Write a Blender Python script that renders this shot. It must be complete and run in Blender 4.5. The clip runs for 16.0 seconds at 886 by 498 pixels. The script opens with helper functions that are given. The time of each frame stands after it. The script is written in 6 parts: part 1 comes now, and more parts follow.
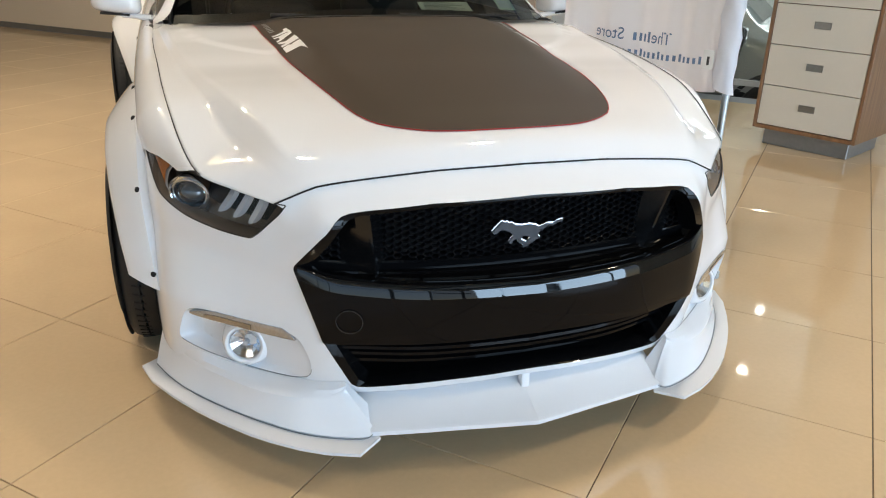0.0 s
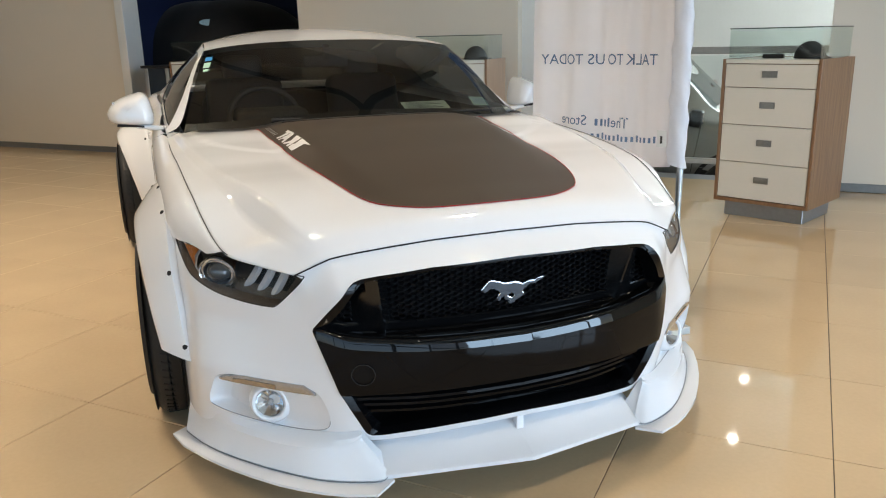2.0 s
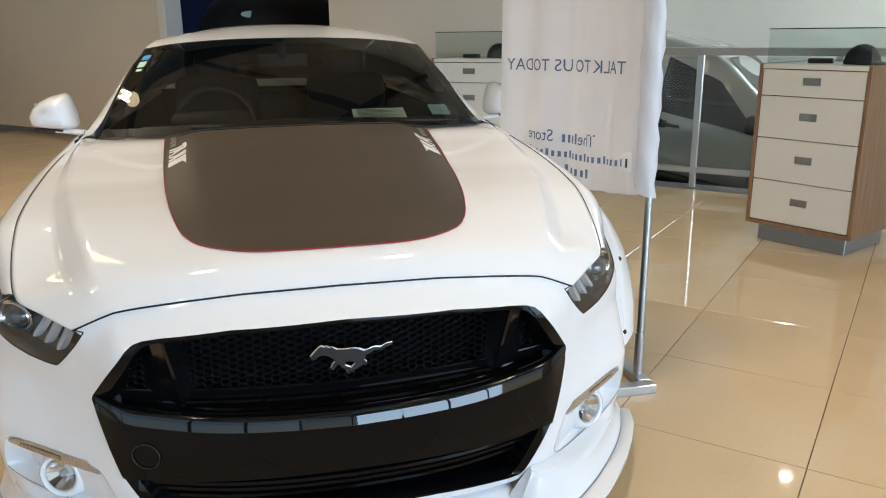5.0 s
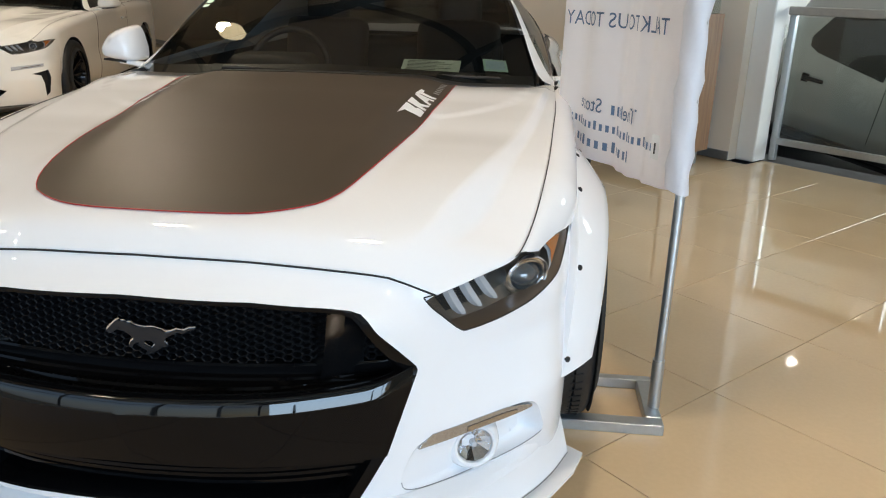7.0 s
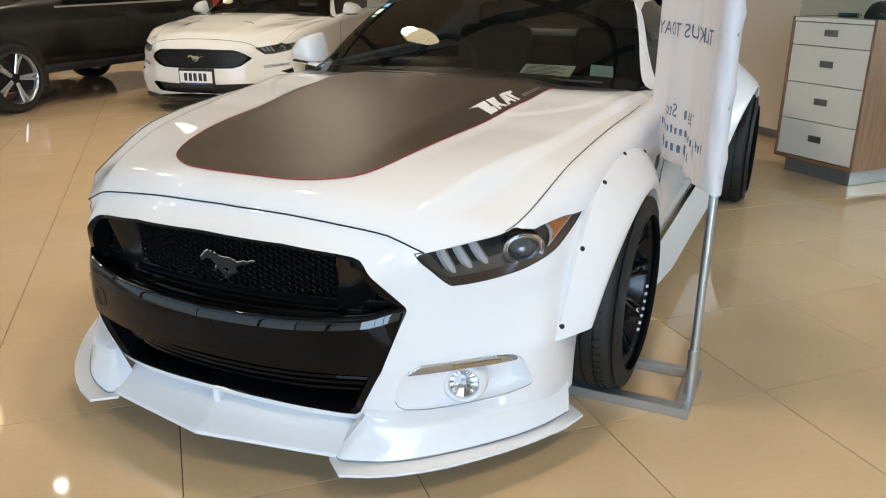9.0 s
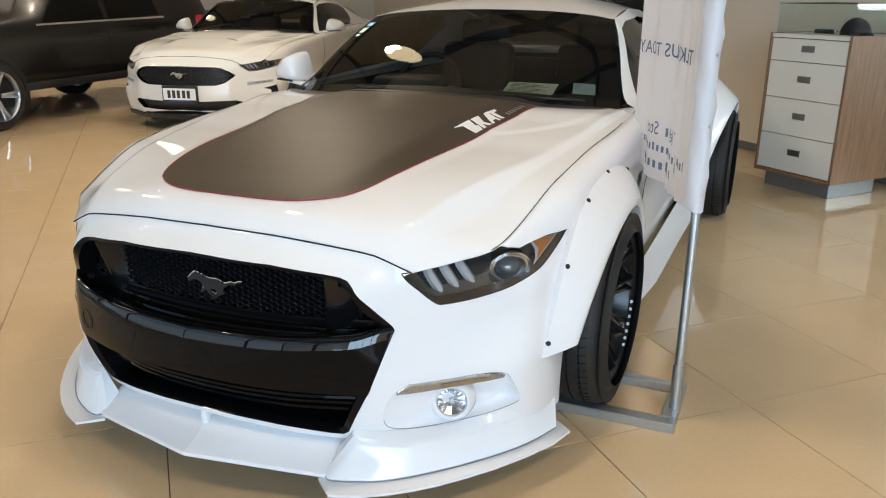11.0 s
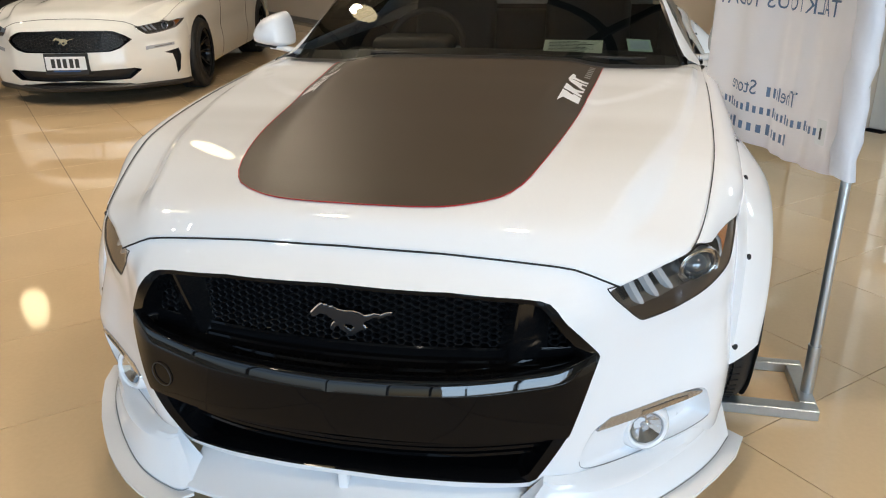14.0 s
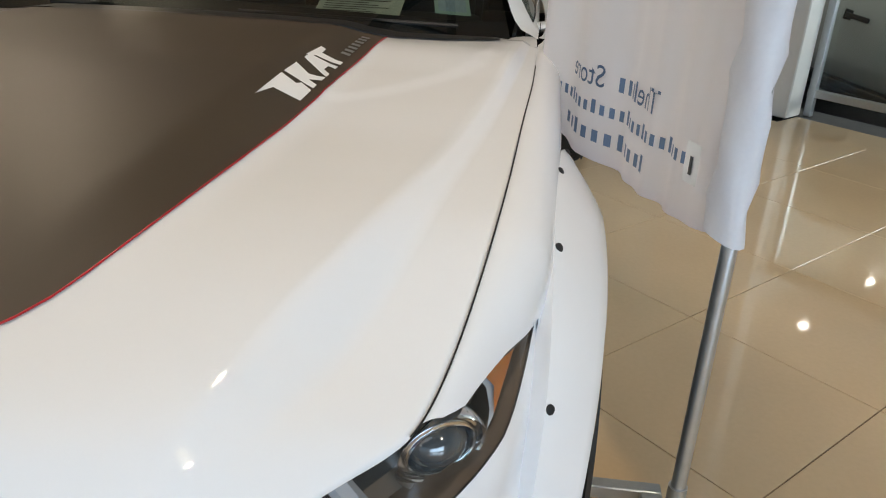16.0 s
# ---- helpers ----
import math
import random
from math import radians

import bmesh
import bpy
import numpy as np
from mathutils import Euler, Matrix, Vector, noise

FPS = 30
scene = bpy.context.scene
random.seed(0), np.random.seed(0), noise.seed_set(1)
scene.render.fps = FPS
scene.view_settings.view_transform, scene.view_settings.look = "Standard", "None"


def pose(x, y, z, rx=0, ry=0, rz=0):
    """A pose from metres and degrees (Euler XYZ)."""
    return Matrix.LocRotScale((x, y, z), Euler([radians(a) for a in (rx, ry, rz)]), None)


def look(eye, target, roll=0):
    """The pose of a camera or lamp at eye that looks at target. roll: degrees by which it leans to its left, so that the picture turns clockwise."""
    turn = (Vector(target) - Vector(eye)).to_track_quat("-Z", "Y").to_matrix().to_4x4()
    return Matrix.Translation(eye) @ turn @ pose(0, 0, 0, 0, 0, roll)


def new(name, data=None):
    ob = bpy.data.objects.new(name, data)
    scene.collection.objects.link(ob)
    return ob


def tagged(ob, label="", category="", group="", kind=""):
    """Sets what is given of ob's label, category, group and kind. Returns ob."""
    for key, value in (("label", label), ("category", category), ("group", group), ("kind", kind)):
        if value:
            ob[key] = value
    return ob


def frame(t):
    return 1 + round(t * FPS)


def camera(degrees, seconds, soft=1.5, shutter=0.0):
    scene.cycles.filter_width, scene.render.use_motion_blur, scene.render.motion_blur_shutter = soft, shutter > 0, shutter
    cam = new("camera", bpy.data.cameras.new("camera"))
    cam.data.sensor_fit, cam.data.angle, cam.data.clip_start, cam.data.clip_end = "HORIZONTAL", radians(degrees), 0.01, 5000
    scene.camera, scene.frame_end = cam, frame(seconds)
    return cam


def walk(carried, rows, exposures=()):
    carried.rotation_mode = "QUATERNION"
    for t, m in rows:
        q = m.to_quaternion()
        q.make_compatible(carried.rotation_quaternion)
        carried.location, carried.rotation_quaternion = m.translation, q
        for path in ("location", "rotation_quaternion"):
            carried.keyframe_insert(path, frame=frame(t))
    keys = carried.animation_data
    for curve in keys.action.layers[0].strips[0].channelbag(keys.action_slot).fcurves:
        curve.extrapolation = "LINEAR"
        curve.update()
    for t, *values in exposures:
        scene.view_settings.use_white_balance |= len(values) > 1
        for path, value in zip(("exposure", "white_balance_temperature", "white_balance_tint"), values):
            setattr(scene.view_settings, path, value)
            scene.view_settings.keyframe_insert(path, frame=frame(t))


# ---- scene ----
cam = camera(59.4, 16.0, 1.1)
PATH = [
    (0, (-0.773, 0.055, 1.285), (-0.18, 1.81, 0.532), 1.5),
    (0.5, (-0.801, -0.164, 1.31), (-0.23, 1.622, 0.615), -0.6),
    (1, (-0.853, -0.219, 1.333), (-0.224, 1.593, 0.765), -1.1),
    (1.5, (-0.89, -0.229, 1.322), (-0.235, 1.591, 0.81), -1.5),
    (2, (-0.908, -0.227, 1.303), (-0.249, 1.587, 0.779), -1.3),
    (2.5, (-0.929, -0.222, 1.295), (-0.285, 1.591, 0.748), -1.7),
    (3, (-0.913, -0.216, 1.304), (-0.276, 1.597, 0.75), -2.0),
    (3.5, (-0.765, -0.234, 1.312), (-0.178, 1.596, 0.76), -2.5),
    (4, (-0.555, -0.249, 1.326), (-0.054, 1.604, 0.764), -1.4),
    (4.5, (-0.353, -0.126, 1.324), (0.148, 1.731, 0.777), -2.1),
    (4.7, (-0.282, -0.058, 1.329), (0.214, 1.803, 0.789), -1.5),
    (6.8, (0.684, 0.305, 1.315), (0.537, 2.194, 0.675), 1.2),
    (7, (0.763, 0.332, 1.305), (0.57, 2.212, 0.651), 1.3),
    (7.5, (1.007, 0.301, 1.308), (0.417, 2.074, 0.596), -0.1),
    (8, (1.123, 0.137, 1.334), (0.476, 1.906, 0.661), -0.1),
    (8.5, (1.229, 0.058, 1.362), (0.501, 1.798, 0.697), 0.5),
    (9, (1.442, 0.106, 1.363), (0.646, 1.819, 0.705), 0.2),
    (9.2, (1.505, 0.104, 1.338), (0.7, 1.824, 0.711), 0.0),
    (11.3, (1.404, 0.086, 1.387), (0.663, 1.834, 0.759), 0.1),
    (11.5, (1.33, 0.064, 1.377), (0.615, 1.821, 0.743), 0.2),
    (12, (1.158, 0.034, 1.372), (0.457, 1.79, 0.719), 1.3),
    (12.5, (0.995, 0.107, 1.349), (0.315, 1.858, 0.662), 1.7),
    (13, (0.81, 0.159, 1.34), (0.216, 1.949, 0.675), 1.2),
    (13.5, (0.619, 0.116, 1.373), (0.092, 1.909, 0.659), 0.6),
    (14, (0.572, 0.241, 1.39), (0.155, 2.051, 0.648), -0.8),
    (14.5, (0.675, 0.478, 1.374), (0.259, 2.291, 0.639), -0.4),
    (15, (0.708, 0.744, 1.298), (0.391, 2.575, 0.559), 1.5),
    (15.5, (0.722, 0.996, 1.276), (0.547, 2.813, 0.459), 2.8),
    (16, (0.852, 1.301, 1.261), (0.67, 3.111, 0.432), 2.5),
]
walk(cam, [(t, look(eye, target, roll)) for t, eye, target, roll in PATH], [(0.0, 0.12), (4.0, 0.10), (7.0, 0.03), (14.0, 0.03), (15.0, -0.08), (16.0, -0.24)])

# ---- light ----
R2 = math.sqrt(0.5)


def W(u, c, z=0.0):
    """Hall coordinates: u along the long wall, c towards it."""
    return Vector(((u + c) * R2, (c - u) * R2, z))


HALL = Matrix.Rotation(radians(-45), 4, "Z")  # local x runs along the long wall, local y towards it

world = bpy.data.worlds.new("world")
scene.world = world
world.use_nodes = True
wn = world.node_tree.nodes
sky = wn.new("ShaderNodeTexSky")
sky.sky_type, sky.sun_disc = "NISHITA", False
sky.sun_elevation, sky.sun_rotation = radians(42), radians(150)
wn["Background"].inputs[1].default_value = 0.11
world.node_tree.links.new(sky.outputs[0], wn["Background"].inputs[0])


def lamp(kind, name, m, energy, color, **more):
    d = bpy.data.lights.new(name, kind)
    d.energy, d.color = energy, color
    for k, v in more.items():
        if k == "size":
            d.size = v
        elif k == "size_y":
            d.shape, d.size_y = "RECTANGLE", v
        elif k == "soft":
            d.shadow_soft_size = v
        elif k == "cone":
            d.spot_size, d.spot_blend = radians(v), 0.6
        elif k == "angle":
            d.angle = radians(v)
    ob = new(name, d)
    ob.matrix_world = m
    return ob


DAY = (0.52, 0.75, 1.0)
WARM = (1.0, 0.845, 0.66)
SOUTH, WEST, EAST, CEIL = -7.0, -17.0, 9.0, 5.2
# daylight through the glazed fronts behind the visitor
lamp("AREA", "daylight_front", look(W(0.0, SOUTH - 0.5, 2.2), W(0.0, 3.0, 1.2)), 85, DAY, size=12.0, size_y=3.6)
lamp("AREA", "daylight_side", look(W(EAST + 0.5, -2.2, 2.2), W(0.0, 0.0, 0.9)), 1000, DAY, size=8.5, size_y=3.6)
# added area lamp inside the drive-through, brightens that space
lamp("AREA", "drive_fill", look(W(1.0, 12.6, 2.3), W(-1.5, 7.0, 0.6)), 640, (0.84, 0.94, 0.96), size=6.0, size_y=2.4)


# ---- materials ----
def material(name, base, rough=0.5, metal=0.0, coat=0.0, spec=0.5, scale=0.0, amount=0.1, bump=0.0, fine=0.0, sheen=0.0, vary=0.0, rvar=0.0):
    """A principled surface; large stains of `amount` at `scale`, fine grain, bump, and variation from piece to piece."""
    m = bpy.data.materials.new(name)
    m.use_nodes = True
    t = m.node_tree
    n, l = t.nodes, t.links
    p = n["Principled BSDF"]
    p.inputs["Base Color"].default_value = (*base, 1)
    p.inputs["Roughness"].default_value = rough
    p.inputs["Metallic"].default_value = metal
    p.inputs["Coat Weight"].default_value = coat
    p.inputs["Coat Roughness"].default_value = 0.012
    p.inputs["Specular IOR Level"].default_value = spec
    if sheen:
        p.inputs["Sheen Weight"].default_value = sheen
    if scale:
        co = n.new("ShaderNodeTexCoord")
        big = n.new("ShaderNodeTexNoise")
        big.inputs["Scale"].default_value, big.inputs["Detail"].default_value = scale, 4.0
        l.new(co.outputs["Object"], big.inputs["Vector"])
        small = n.new("ShaderNodeTexNoise")
        small.inputs["Scale"].default_value, small.inputs["Detail"].default_value = (fine or scale * 14), 3.0
        l.new(co.outputs["Object"], small.inputs["Vector"])
        mix = n.new("ShaderNodeMix")
        mix.data_type, mix.blend_type = "RGBA", "MULTIPLY"
        ramp = n.new("ShaderNodeMapRange")
        ramp.inputs["From Min"].default_value, ramp.inputs["From Max"].default_value = 0.3, 0.7
        ramp.inputs["To Min"].default_value, ramp.inputs["To Max"].default_value = 1.0 - amount, 1.0
        add = n.new("ShaderNodeMath")
        add.operation = "MULTIPLY_ADD"
        add.inputs[1].default_value, add.inputs[2].default_value = 0.35, 0.0
        l.new(small.outputs["Fac"], add.inputs[0])
        tot = n.new("ShaderNodeMath")
        tot.operation = "MULTIPLY_ADD"
        tot.inputs[1].default_value = 0.65
        l.new(big.outputs["Fac"], tot.inputs[0])
        l.new(add.outputs[0], tot.inputs[2])
        l.new(tot.outputs[0], ramp.inputs["Value"])
        mix.inputs["Factor"].default_value = 1.0
        mix.inputs["A"].default_value = (*base, 1)
        l.new(ramp.outputs[0], mix.inputs["B"])
        out = mix.outputs["Result"]
        if vary:
            info = n.new("ShaderNodeObjectInfo")
            vr = n.new("ShaderNodeMapRange")
            vr.inputs["To Min"].default_value, vr.inputs["To Max"].default_value = 1.0 - vary, 1.0
            l.new(info.outputs["Random"], vr.inputs["Value"])
            m2 = n.new("ShaderNodeMix")
            m2.data_type, m2.blend_type = "RGBA", "MULTIPLY"
            m2.inputs["Factor"].default_value = 1.0
            l.new(out, m2.inputs["A"])
            l.new(vr.outputs[0], m2.inputs["B"])
            out = m2.outputs["Result"]
        l.new(out, p.inputs["Base Color"])
        if rvar:
            rr = n.new("ShaderNodeMapRange")
            rr.inputs["From Min"].default_value, rr.inputs["From Max"].default_value = 0.3, 0.7
            rr.inputs["To Min"].default_value, rr.inputs["To Max"].default_value = max(0.0, rough - rvar), rough + rvar
            l.new(tot.outputs[0], rr.inputs["Value"])
            l.new(rr.outputs[0], p.inputs["Roughness"])
        if bump:
            b = n.new("ShaderNodeBump")
            b.inputs["Strength"].default_value, b.inputs["Distance"].default_value = bump, 0.002
            l.new(small.outputs["Fac"], b.inputs["Height"])
            l.new(b.outputs[0], p.inputs["Normal"])
    return m


def glass(name, tint=(0.9, 0.95, 0.93), ior=1.45, clear=1.0):
    """A thin pane: tinted see-through, with a mirror gloss that grows towards grazing."""
    m = bpy.data.materials.new(name)
    m.use_nodes = True
    t = m.node_tree
    n, l = t.nodes, t.links
    n.remove(n["Principled BSDF"])
    tr, gl, mx, lw = n.new("ShaderNodeBsdfTransparent"), n.new("ShaderNodeBsdfGlossy"), n.new("ShaderNodeMixShader"), n.new("ShaderNodeLayerWeight")
    tr.inputs[0].default_value = (*[c * clear for c in tint], 1)
    gl.inputs["Roughness"].default_value = 0.01
    pw, ad = n.new("ShaderNodeMath"), n.new("ShaderNodeMath")
    pw.operation, ad.operation = "POWER", "MULTIPLY_ADD"
    f0 = ((ior - 1) / (ior + 1)) ** 2
    pw.inputs[1].default_value, ad.inputs[1].default_value, ad.inputs[2].default_value = 5.0, 1 - f0, f0
    l.new(lw.outputs["Facing"], pw.inputs[0])
    l.new(pw.outputs[0], ad.inputs[0])
    l.new(ad.outputs[0], mx.inputs[0])
    l.new(tr.outputs[0], mx.inputs[1])
    l.new(gl.outputs[0], mx.inputs[2])
    l.new(mx.outputs[0], n["Material Output"].inputs[0])
    return m


def glow(name, color, strength):
    m = bpy.data.materials.new(name)
    m.use_nodes = True
    n = m.node_tree.nodes
    e = n.new("ShaderNodeEmission")
    e.inputs[0].default_value, e.inputs[1].default_value = (*color, 1), strength
    m.node_tree.links.new(e.outputs[0], n["Material Output"].inputs[0])
    return m


def wood(name, dark, light, rough=0.4):
    m = material(name, light, rough)
    n, l = m.node_tree.nodes, m.node_tree.links
    co, mp = n.new("ShaderNodeTexCoord"), n.new("ShaderNodeMapping")
    mp.inputs["Scale"].default_value = (26, 26, 1.6)
    ns, rp = n.new("ShaderNodeTexNoise"), n.new("ShaderNodeValToRGB")
    ns.inputs["Scale"].default_value, ns.inputs["Detail"].default_value, ns.inputs["Distortion"].default_value = 2.2, 6.0, 0.6
    rp.color_ramp.elements[0].position, rp.color_ramp.elements[1].position = 0.3, 0.72
    rp.color_ramp.elements[0].color, rp.color_ramp.elements[1].color = (*dark, 1), (*light, 1)
    l.new(co.outputs["Object"], mp.inputs[0])
    l.new(mp.outputs[0], ns.inputs["Vector"])
    l.new(ns.outputs["Fac"], rp.inputs[0])
    l.new(rp.outputs[0], n["Principled BSDF"].inputs["Base Color"])
    return m


PAINT = material("white_car_paint", (0.79, 0.80, 0.825), 0.6, coat=1.0, spec=0.08, scale=1.3, amount=0.03, fine=900.0)
PAINT2 = material("cream_white_car_paint", (0.76, 0.75, 0.71), 0.6, coat=1.0, spec=0.08, scale=1.3, amount=0.03)
SATIN = material("satin_grey_vinyl", (0.058, 0.043, 0.030), 0.43, scale=3.0, amount=0.10, fine=500.0, spec=0.42)
RED = material("red_pinstripe", (0.42, 0.008, 0.012), 0.35)
GLOSS = material("gloss_black", (0.004, 0.004, 0.0045), 0.04, spec=0.16, scale=5.0, amount=0.15)
# copy of the gloss black with stronger reflection, lifts the edge highlight
GLOSSLIP = material("gloss_black_highlight", (0.004, 0.004, 0.0045), 0.03, spec=0.55, scale=5.0, amount=0.15)
BLACK = material("black_plastic", (0.014, 0.014, 0.015), 0.42, scale=60.0, amount=0.25, bump=0.1)
DARK = material("dark_void", (0.006, 0.006, 0.007), 0.7, scale=20.0, amount=0.3)
RUBBER = material("tyre_rubber", (0.012, 0.0115, 0.011), 0.62, scale=30.0, amount=0.3, bump=0.25)
RIM = material("black_alloy", (0.02, 0.02, 0.022), 0.22, metal=0.6, scale=20.0, amount=0.15)
CHROME = material("chrome", (0.82, 0.83, 0.85), 0.08, metal=1.0, scale=40.0, amount=0.05)
SILVER = material("brushed_silver", (0.52, 0.55, 0.57), 0.34, metal=0.85, scale=50.0, amount=0.12, bump=0.1)
SMOKE = material("smoked_lamp_housing", (0.13, 0.10, 0.075), 0.3, scale=30.0, amount=0.15)
FROST = material("frosted_light_bar", (0.42, 0.43, 0.45), 0.18, coat=0.6, scale=40.0, amount=0.1)
AMBER = material("amber_reflector", (0.42, 0.14, 0.03), 0.15, coat=0.5, scale=40.0, amount=0.2)
LENS = material("projector_lens", (0.05, 0.06, 0.07), 0.03, coat=1.0, spec=1.0)
CLEAR = glass("clear_lamp_cover", (0.93, 0.93, 0.93), 1.40)
WINDSCREEN = glass("tinted_windscreen", (0.27, 0.285, 0.265), 1.85)
TINT = glass("dark_tinted_glass", (0.16, 0.17, 0.17), 1.5)
PANE = glass("clear_pane", (0.93, 0.96, 0.95), 1.45)
CABIN = material("cabin_plastic", (0.018, 0.018, 0.018), 0.55, scale=40.0, amount=0.3, bump=0.2)
LEATHER = material("black_leather", (0.02, 0.02, 0.021), 0.45, scale=30.0, amount=0.3, bump=0.3)
TILE = material("polished_porcelain", (0.70, 0.525, 0.325), 0.045, scale=2.2, amount=0.10, fine=60.0, vary=0.05, rvar=0.02, spec=0.85)
GROUT = material("brown_grout", (0.12, 0.09, 0.062), 0.8, scale=30.0, amount=0.3)
WALL = material("beige_wall_paint", (0.77, 0.69, 0.58), 0.75, scale=0.8, amount=0.06, fine=160.0, bump=0.12)
WHITE = material("white_trim_paint", (0.78, 0.78, 0.76), 0.45, scale=2.0, amount=0.05)
CEILING = material("dark_ceiling_sheet", (0.42, 0.385, 0.34), 0.7, scale=1.0, amount=0.2)
STEEL = material("dark_steel_beam", (0.03, 0.03, 0.03), 0.6, scale=4.0, amount=0.3)
NAVY = material("navy_backdrop", (0.006, 0.013, 0.055), 0.6, scale=3.0, amount=0.2)
COVER = material("black_stretch_cover", (0.006, 0.006, 0.007), 0.5, scale=8.0, amount=0.3, bump=0.2, sheen=0.1)
OAK = wood("oak_veneer", (0.17, 0.082, 0.036), (0.27, 0.145, 0.07), 0.38)
DRAWER = material("cream_laminate", (0.68, 0.65, 0.58), 0.35, scale=3.0, amount=0.04)
PULL = material("satin_nickel", (0.30, 0.29, 0.27), 0.35, metal=0.9, scale=60.0, amount=0.2)
PLINTH = material("brushed_plinth", (0.28, 0.29, 0.30), 0.38, metal=0.7, scale=40.0, amount=0.15)
CLOTH = material("white_flag_cloth", (0.88, 0.86, 0.90), 0.7, scale=14.0, amount=0.05, fine=700.0, bump=0.15, sheen=0.2)
SLEEVE = material("satin_flag_sleeve", (0.86, 0.87, 0.93), 0.42, scale=10.0, amount=0.08, bump=0.1, sheen=0.3)
def translucent(m, color, share):
    """Lets light from behind shine through thin cloth."""
    n, l = m.node_tree.nodes, m.node_tree.links
    tl, mx = n.new("ShaderNodeBsdfTranslucent"), n.new("ShaderNodeMixShader")
    tl.inputs[0].default_value, mx.inputs[0].default_value = (*color, 1), share
    l.new(n["Principled BSDF"].outputs[0], mx.inputs[1])
    l.new(tl.outputs[0], mx.inputs[2])
    l.new(mx.outputs[0], n["Material Output"].inputs[0])


translucent(CLOTH, (0.95, 0.90, 0.92), 0.5)
translucent(SLEEVE, (0.86, 0.86, 0.92), 0.3)
PRINT = material("blue_grey_print", (0.13, 0.20, 0.33), 0.6)
PAPER = material("green_white_paper", (0.62, 0.72, 0.58), 0.6, scale=20.0, amount=0.06)
STICKER = material("pale_blue_sticker", (0.45, 0.62, 0.66), 0.5, scale=60.0, amount=0.3)
BLUE = material("blue_sticker", (0.03, 0.25, 0.55), 0.5)
MINT = material("mint_sticker", (0.42, 0.62, 0.48), 0.5)
INK = material("ink", (0.03, 0.03, 0.03), 0.6)
WHITEPRINT = material("white_print", (0.78, 0.78, 0.78), 0.5)
SUVPAINT = material("black_brown_car_paint", (0.006, 0.0048, 0.0042), 0.3, coat=0.3, scale=1.0, amount=0.1)
GREYPAINT = material("grey_car_paint", (0.33, 0.335, 0.325), 0.36, metal=0.35, coat=1.0, scale=2.0, amount=0.06)
REDPAINT = material("red_car_paint", (0.30, 0.015, 0.012), 0.3, coat=1.0)
TAIL = material("red_tail_lamp", (0.45, 0.01, 0.01), 0.15, coat=1.0)
CONCRETE = material("dark_concrete", (0.10, 0.10, 0.105), 0.5, scale=1.5, amount=0.3, bump=0.2)
FABRIC = material("black_cap_cloth", (0.012, 0.012, 0.013), 0.8, scale=60.0, amount=0.3, bump=0.3)
WARMLAMP = glow("warm_lamp", (1.0, 0.81, 0.48), 5.0)
DOWN = glow("downlight_face", (1.0, 0.93, 0.82), 60.0)
SPOTFACE = glow("spot_lamp_face", (1.0, 0.93, 0.82), 110.0)


# ---- building blocks ----
SHIFT = [Vector((0, 0, 0))]


def smooth(bm, angle=40):
    for f in bm.faces:
        f.smooth = True
    for e in bm.edges:
        if len(e.link_faces) == 2 and e.calc_face_angle(0) > radians(angle):
            e.smooth = False


def part(name, bm, mat, parent=None, label="", flat=False, angle=40, thick=0.0, kind=""):
    """Links a bmesh as one mesh object, under a thing or a part if one is given."""
    bmesh.ops.recalc_face_normals(bm, faces=bm.faces) if thick == 0 else None
    if SHIFT[0].length:
        bmesh.ops.translate(bm, vec=-SHIFT[0], verts=bm.verts)
    if not flat:
        smooth(bm, angle)
    me = bpy.data.meshes.new(name)
    bm.to_mesh(me)
    bm.free()
    me.materials.append(mat)
    ob = new(name, me)
    if parent:
        ob.parent = parent
    if thick:
        s = ob.modifiers.new("thickness", "SOLIDIFY")
        s.thickness, s.offset = thick, -1.0
    if label or kind:
        tagged(ob, label, kind=kind)
    return ob


def thing(name, at=(0, 0, 0), turn=0.0, label="", category="", group="", kind=""):
    ob = new(name)
    ob.empty_display_size = 0.1
    ob.matrix_world = pose(*at, 0, 0, turn)
    return tagged(ob, label, category, group, kind)


def box(x0, x1, y0, y1, z0, z1, bevel=0.0, seg=1, bm=None):
    bm2 = bmesh.new()
    m = Matrix.LocRotScale(((x0 + x1) / 2, (y0 + y1) / 2, (z0 + z1) / 2), None, (abs(x1 - x0), abs(y1 - y0), abs(z1 - z0)))
    bmesh.ops.create_cube(bm2, size=1, matrix=m)
    if bevel:
        bmesh.ops.bevel(bm2, geom=bm2.edges[:], offset=bevel, segments=seg, affect="EDGES", profile=0.5)
    return join(bm, bm2) if bm else bm2


def join(bm, other, m=None):
    """Adds the second bmesh to the first."""
    if m is not None:
        bmesh.ops.transform(other, matrix=m, verts=other.verts)
    keep = {v: bm.verts.new(v.co) for v in other.verts}
    for f in other.faces:
        try:
            bm.faces.new([keep[v] for v in f.verts])
        except ValueError:
            pass
    other.free()
    return bm


def turned(bm, m):
    bmesh.ops.transform(bm, matrix=m, verts=bm.verts)
    return bm


def grid(rows, closed=False, cap=False):
    """A skin over rows of points."""
    bm = bmesh.new()
    v = [[bm.verts.new(p) for p in r] for r in rows]
    for a, b in zip(v, v[1:]):
        k = len(a)
        for i in range(k if closed else k - 1):
            j = (i + 1) % k
            try:
                bm.faces.new((a[i], a[j], b[j], b[i]))
            except ValueError:
                pass
    if cap:
        bm.faces.new(v[0][::-1])
        bm.faces.new(v[-1])
    return bm


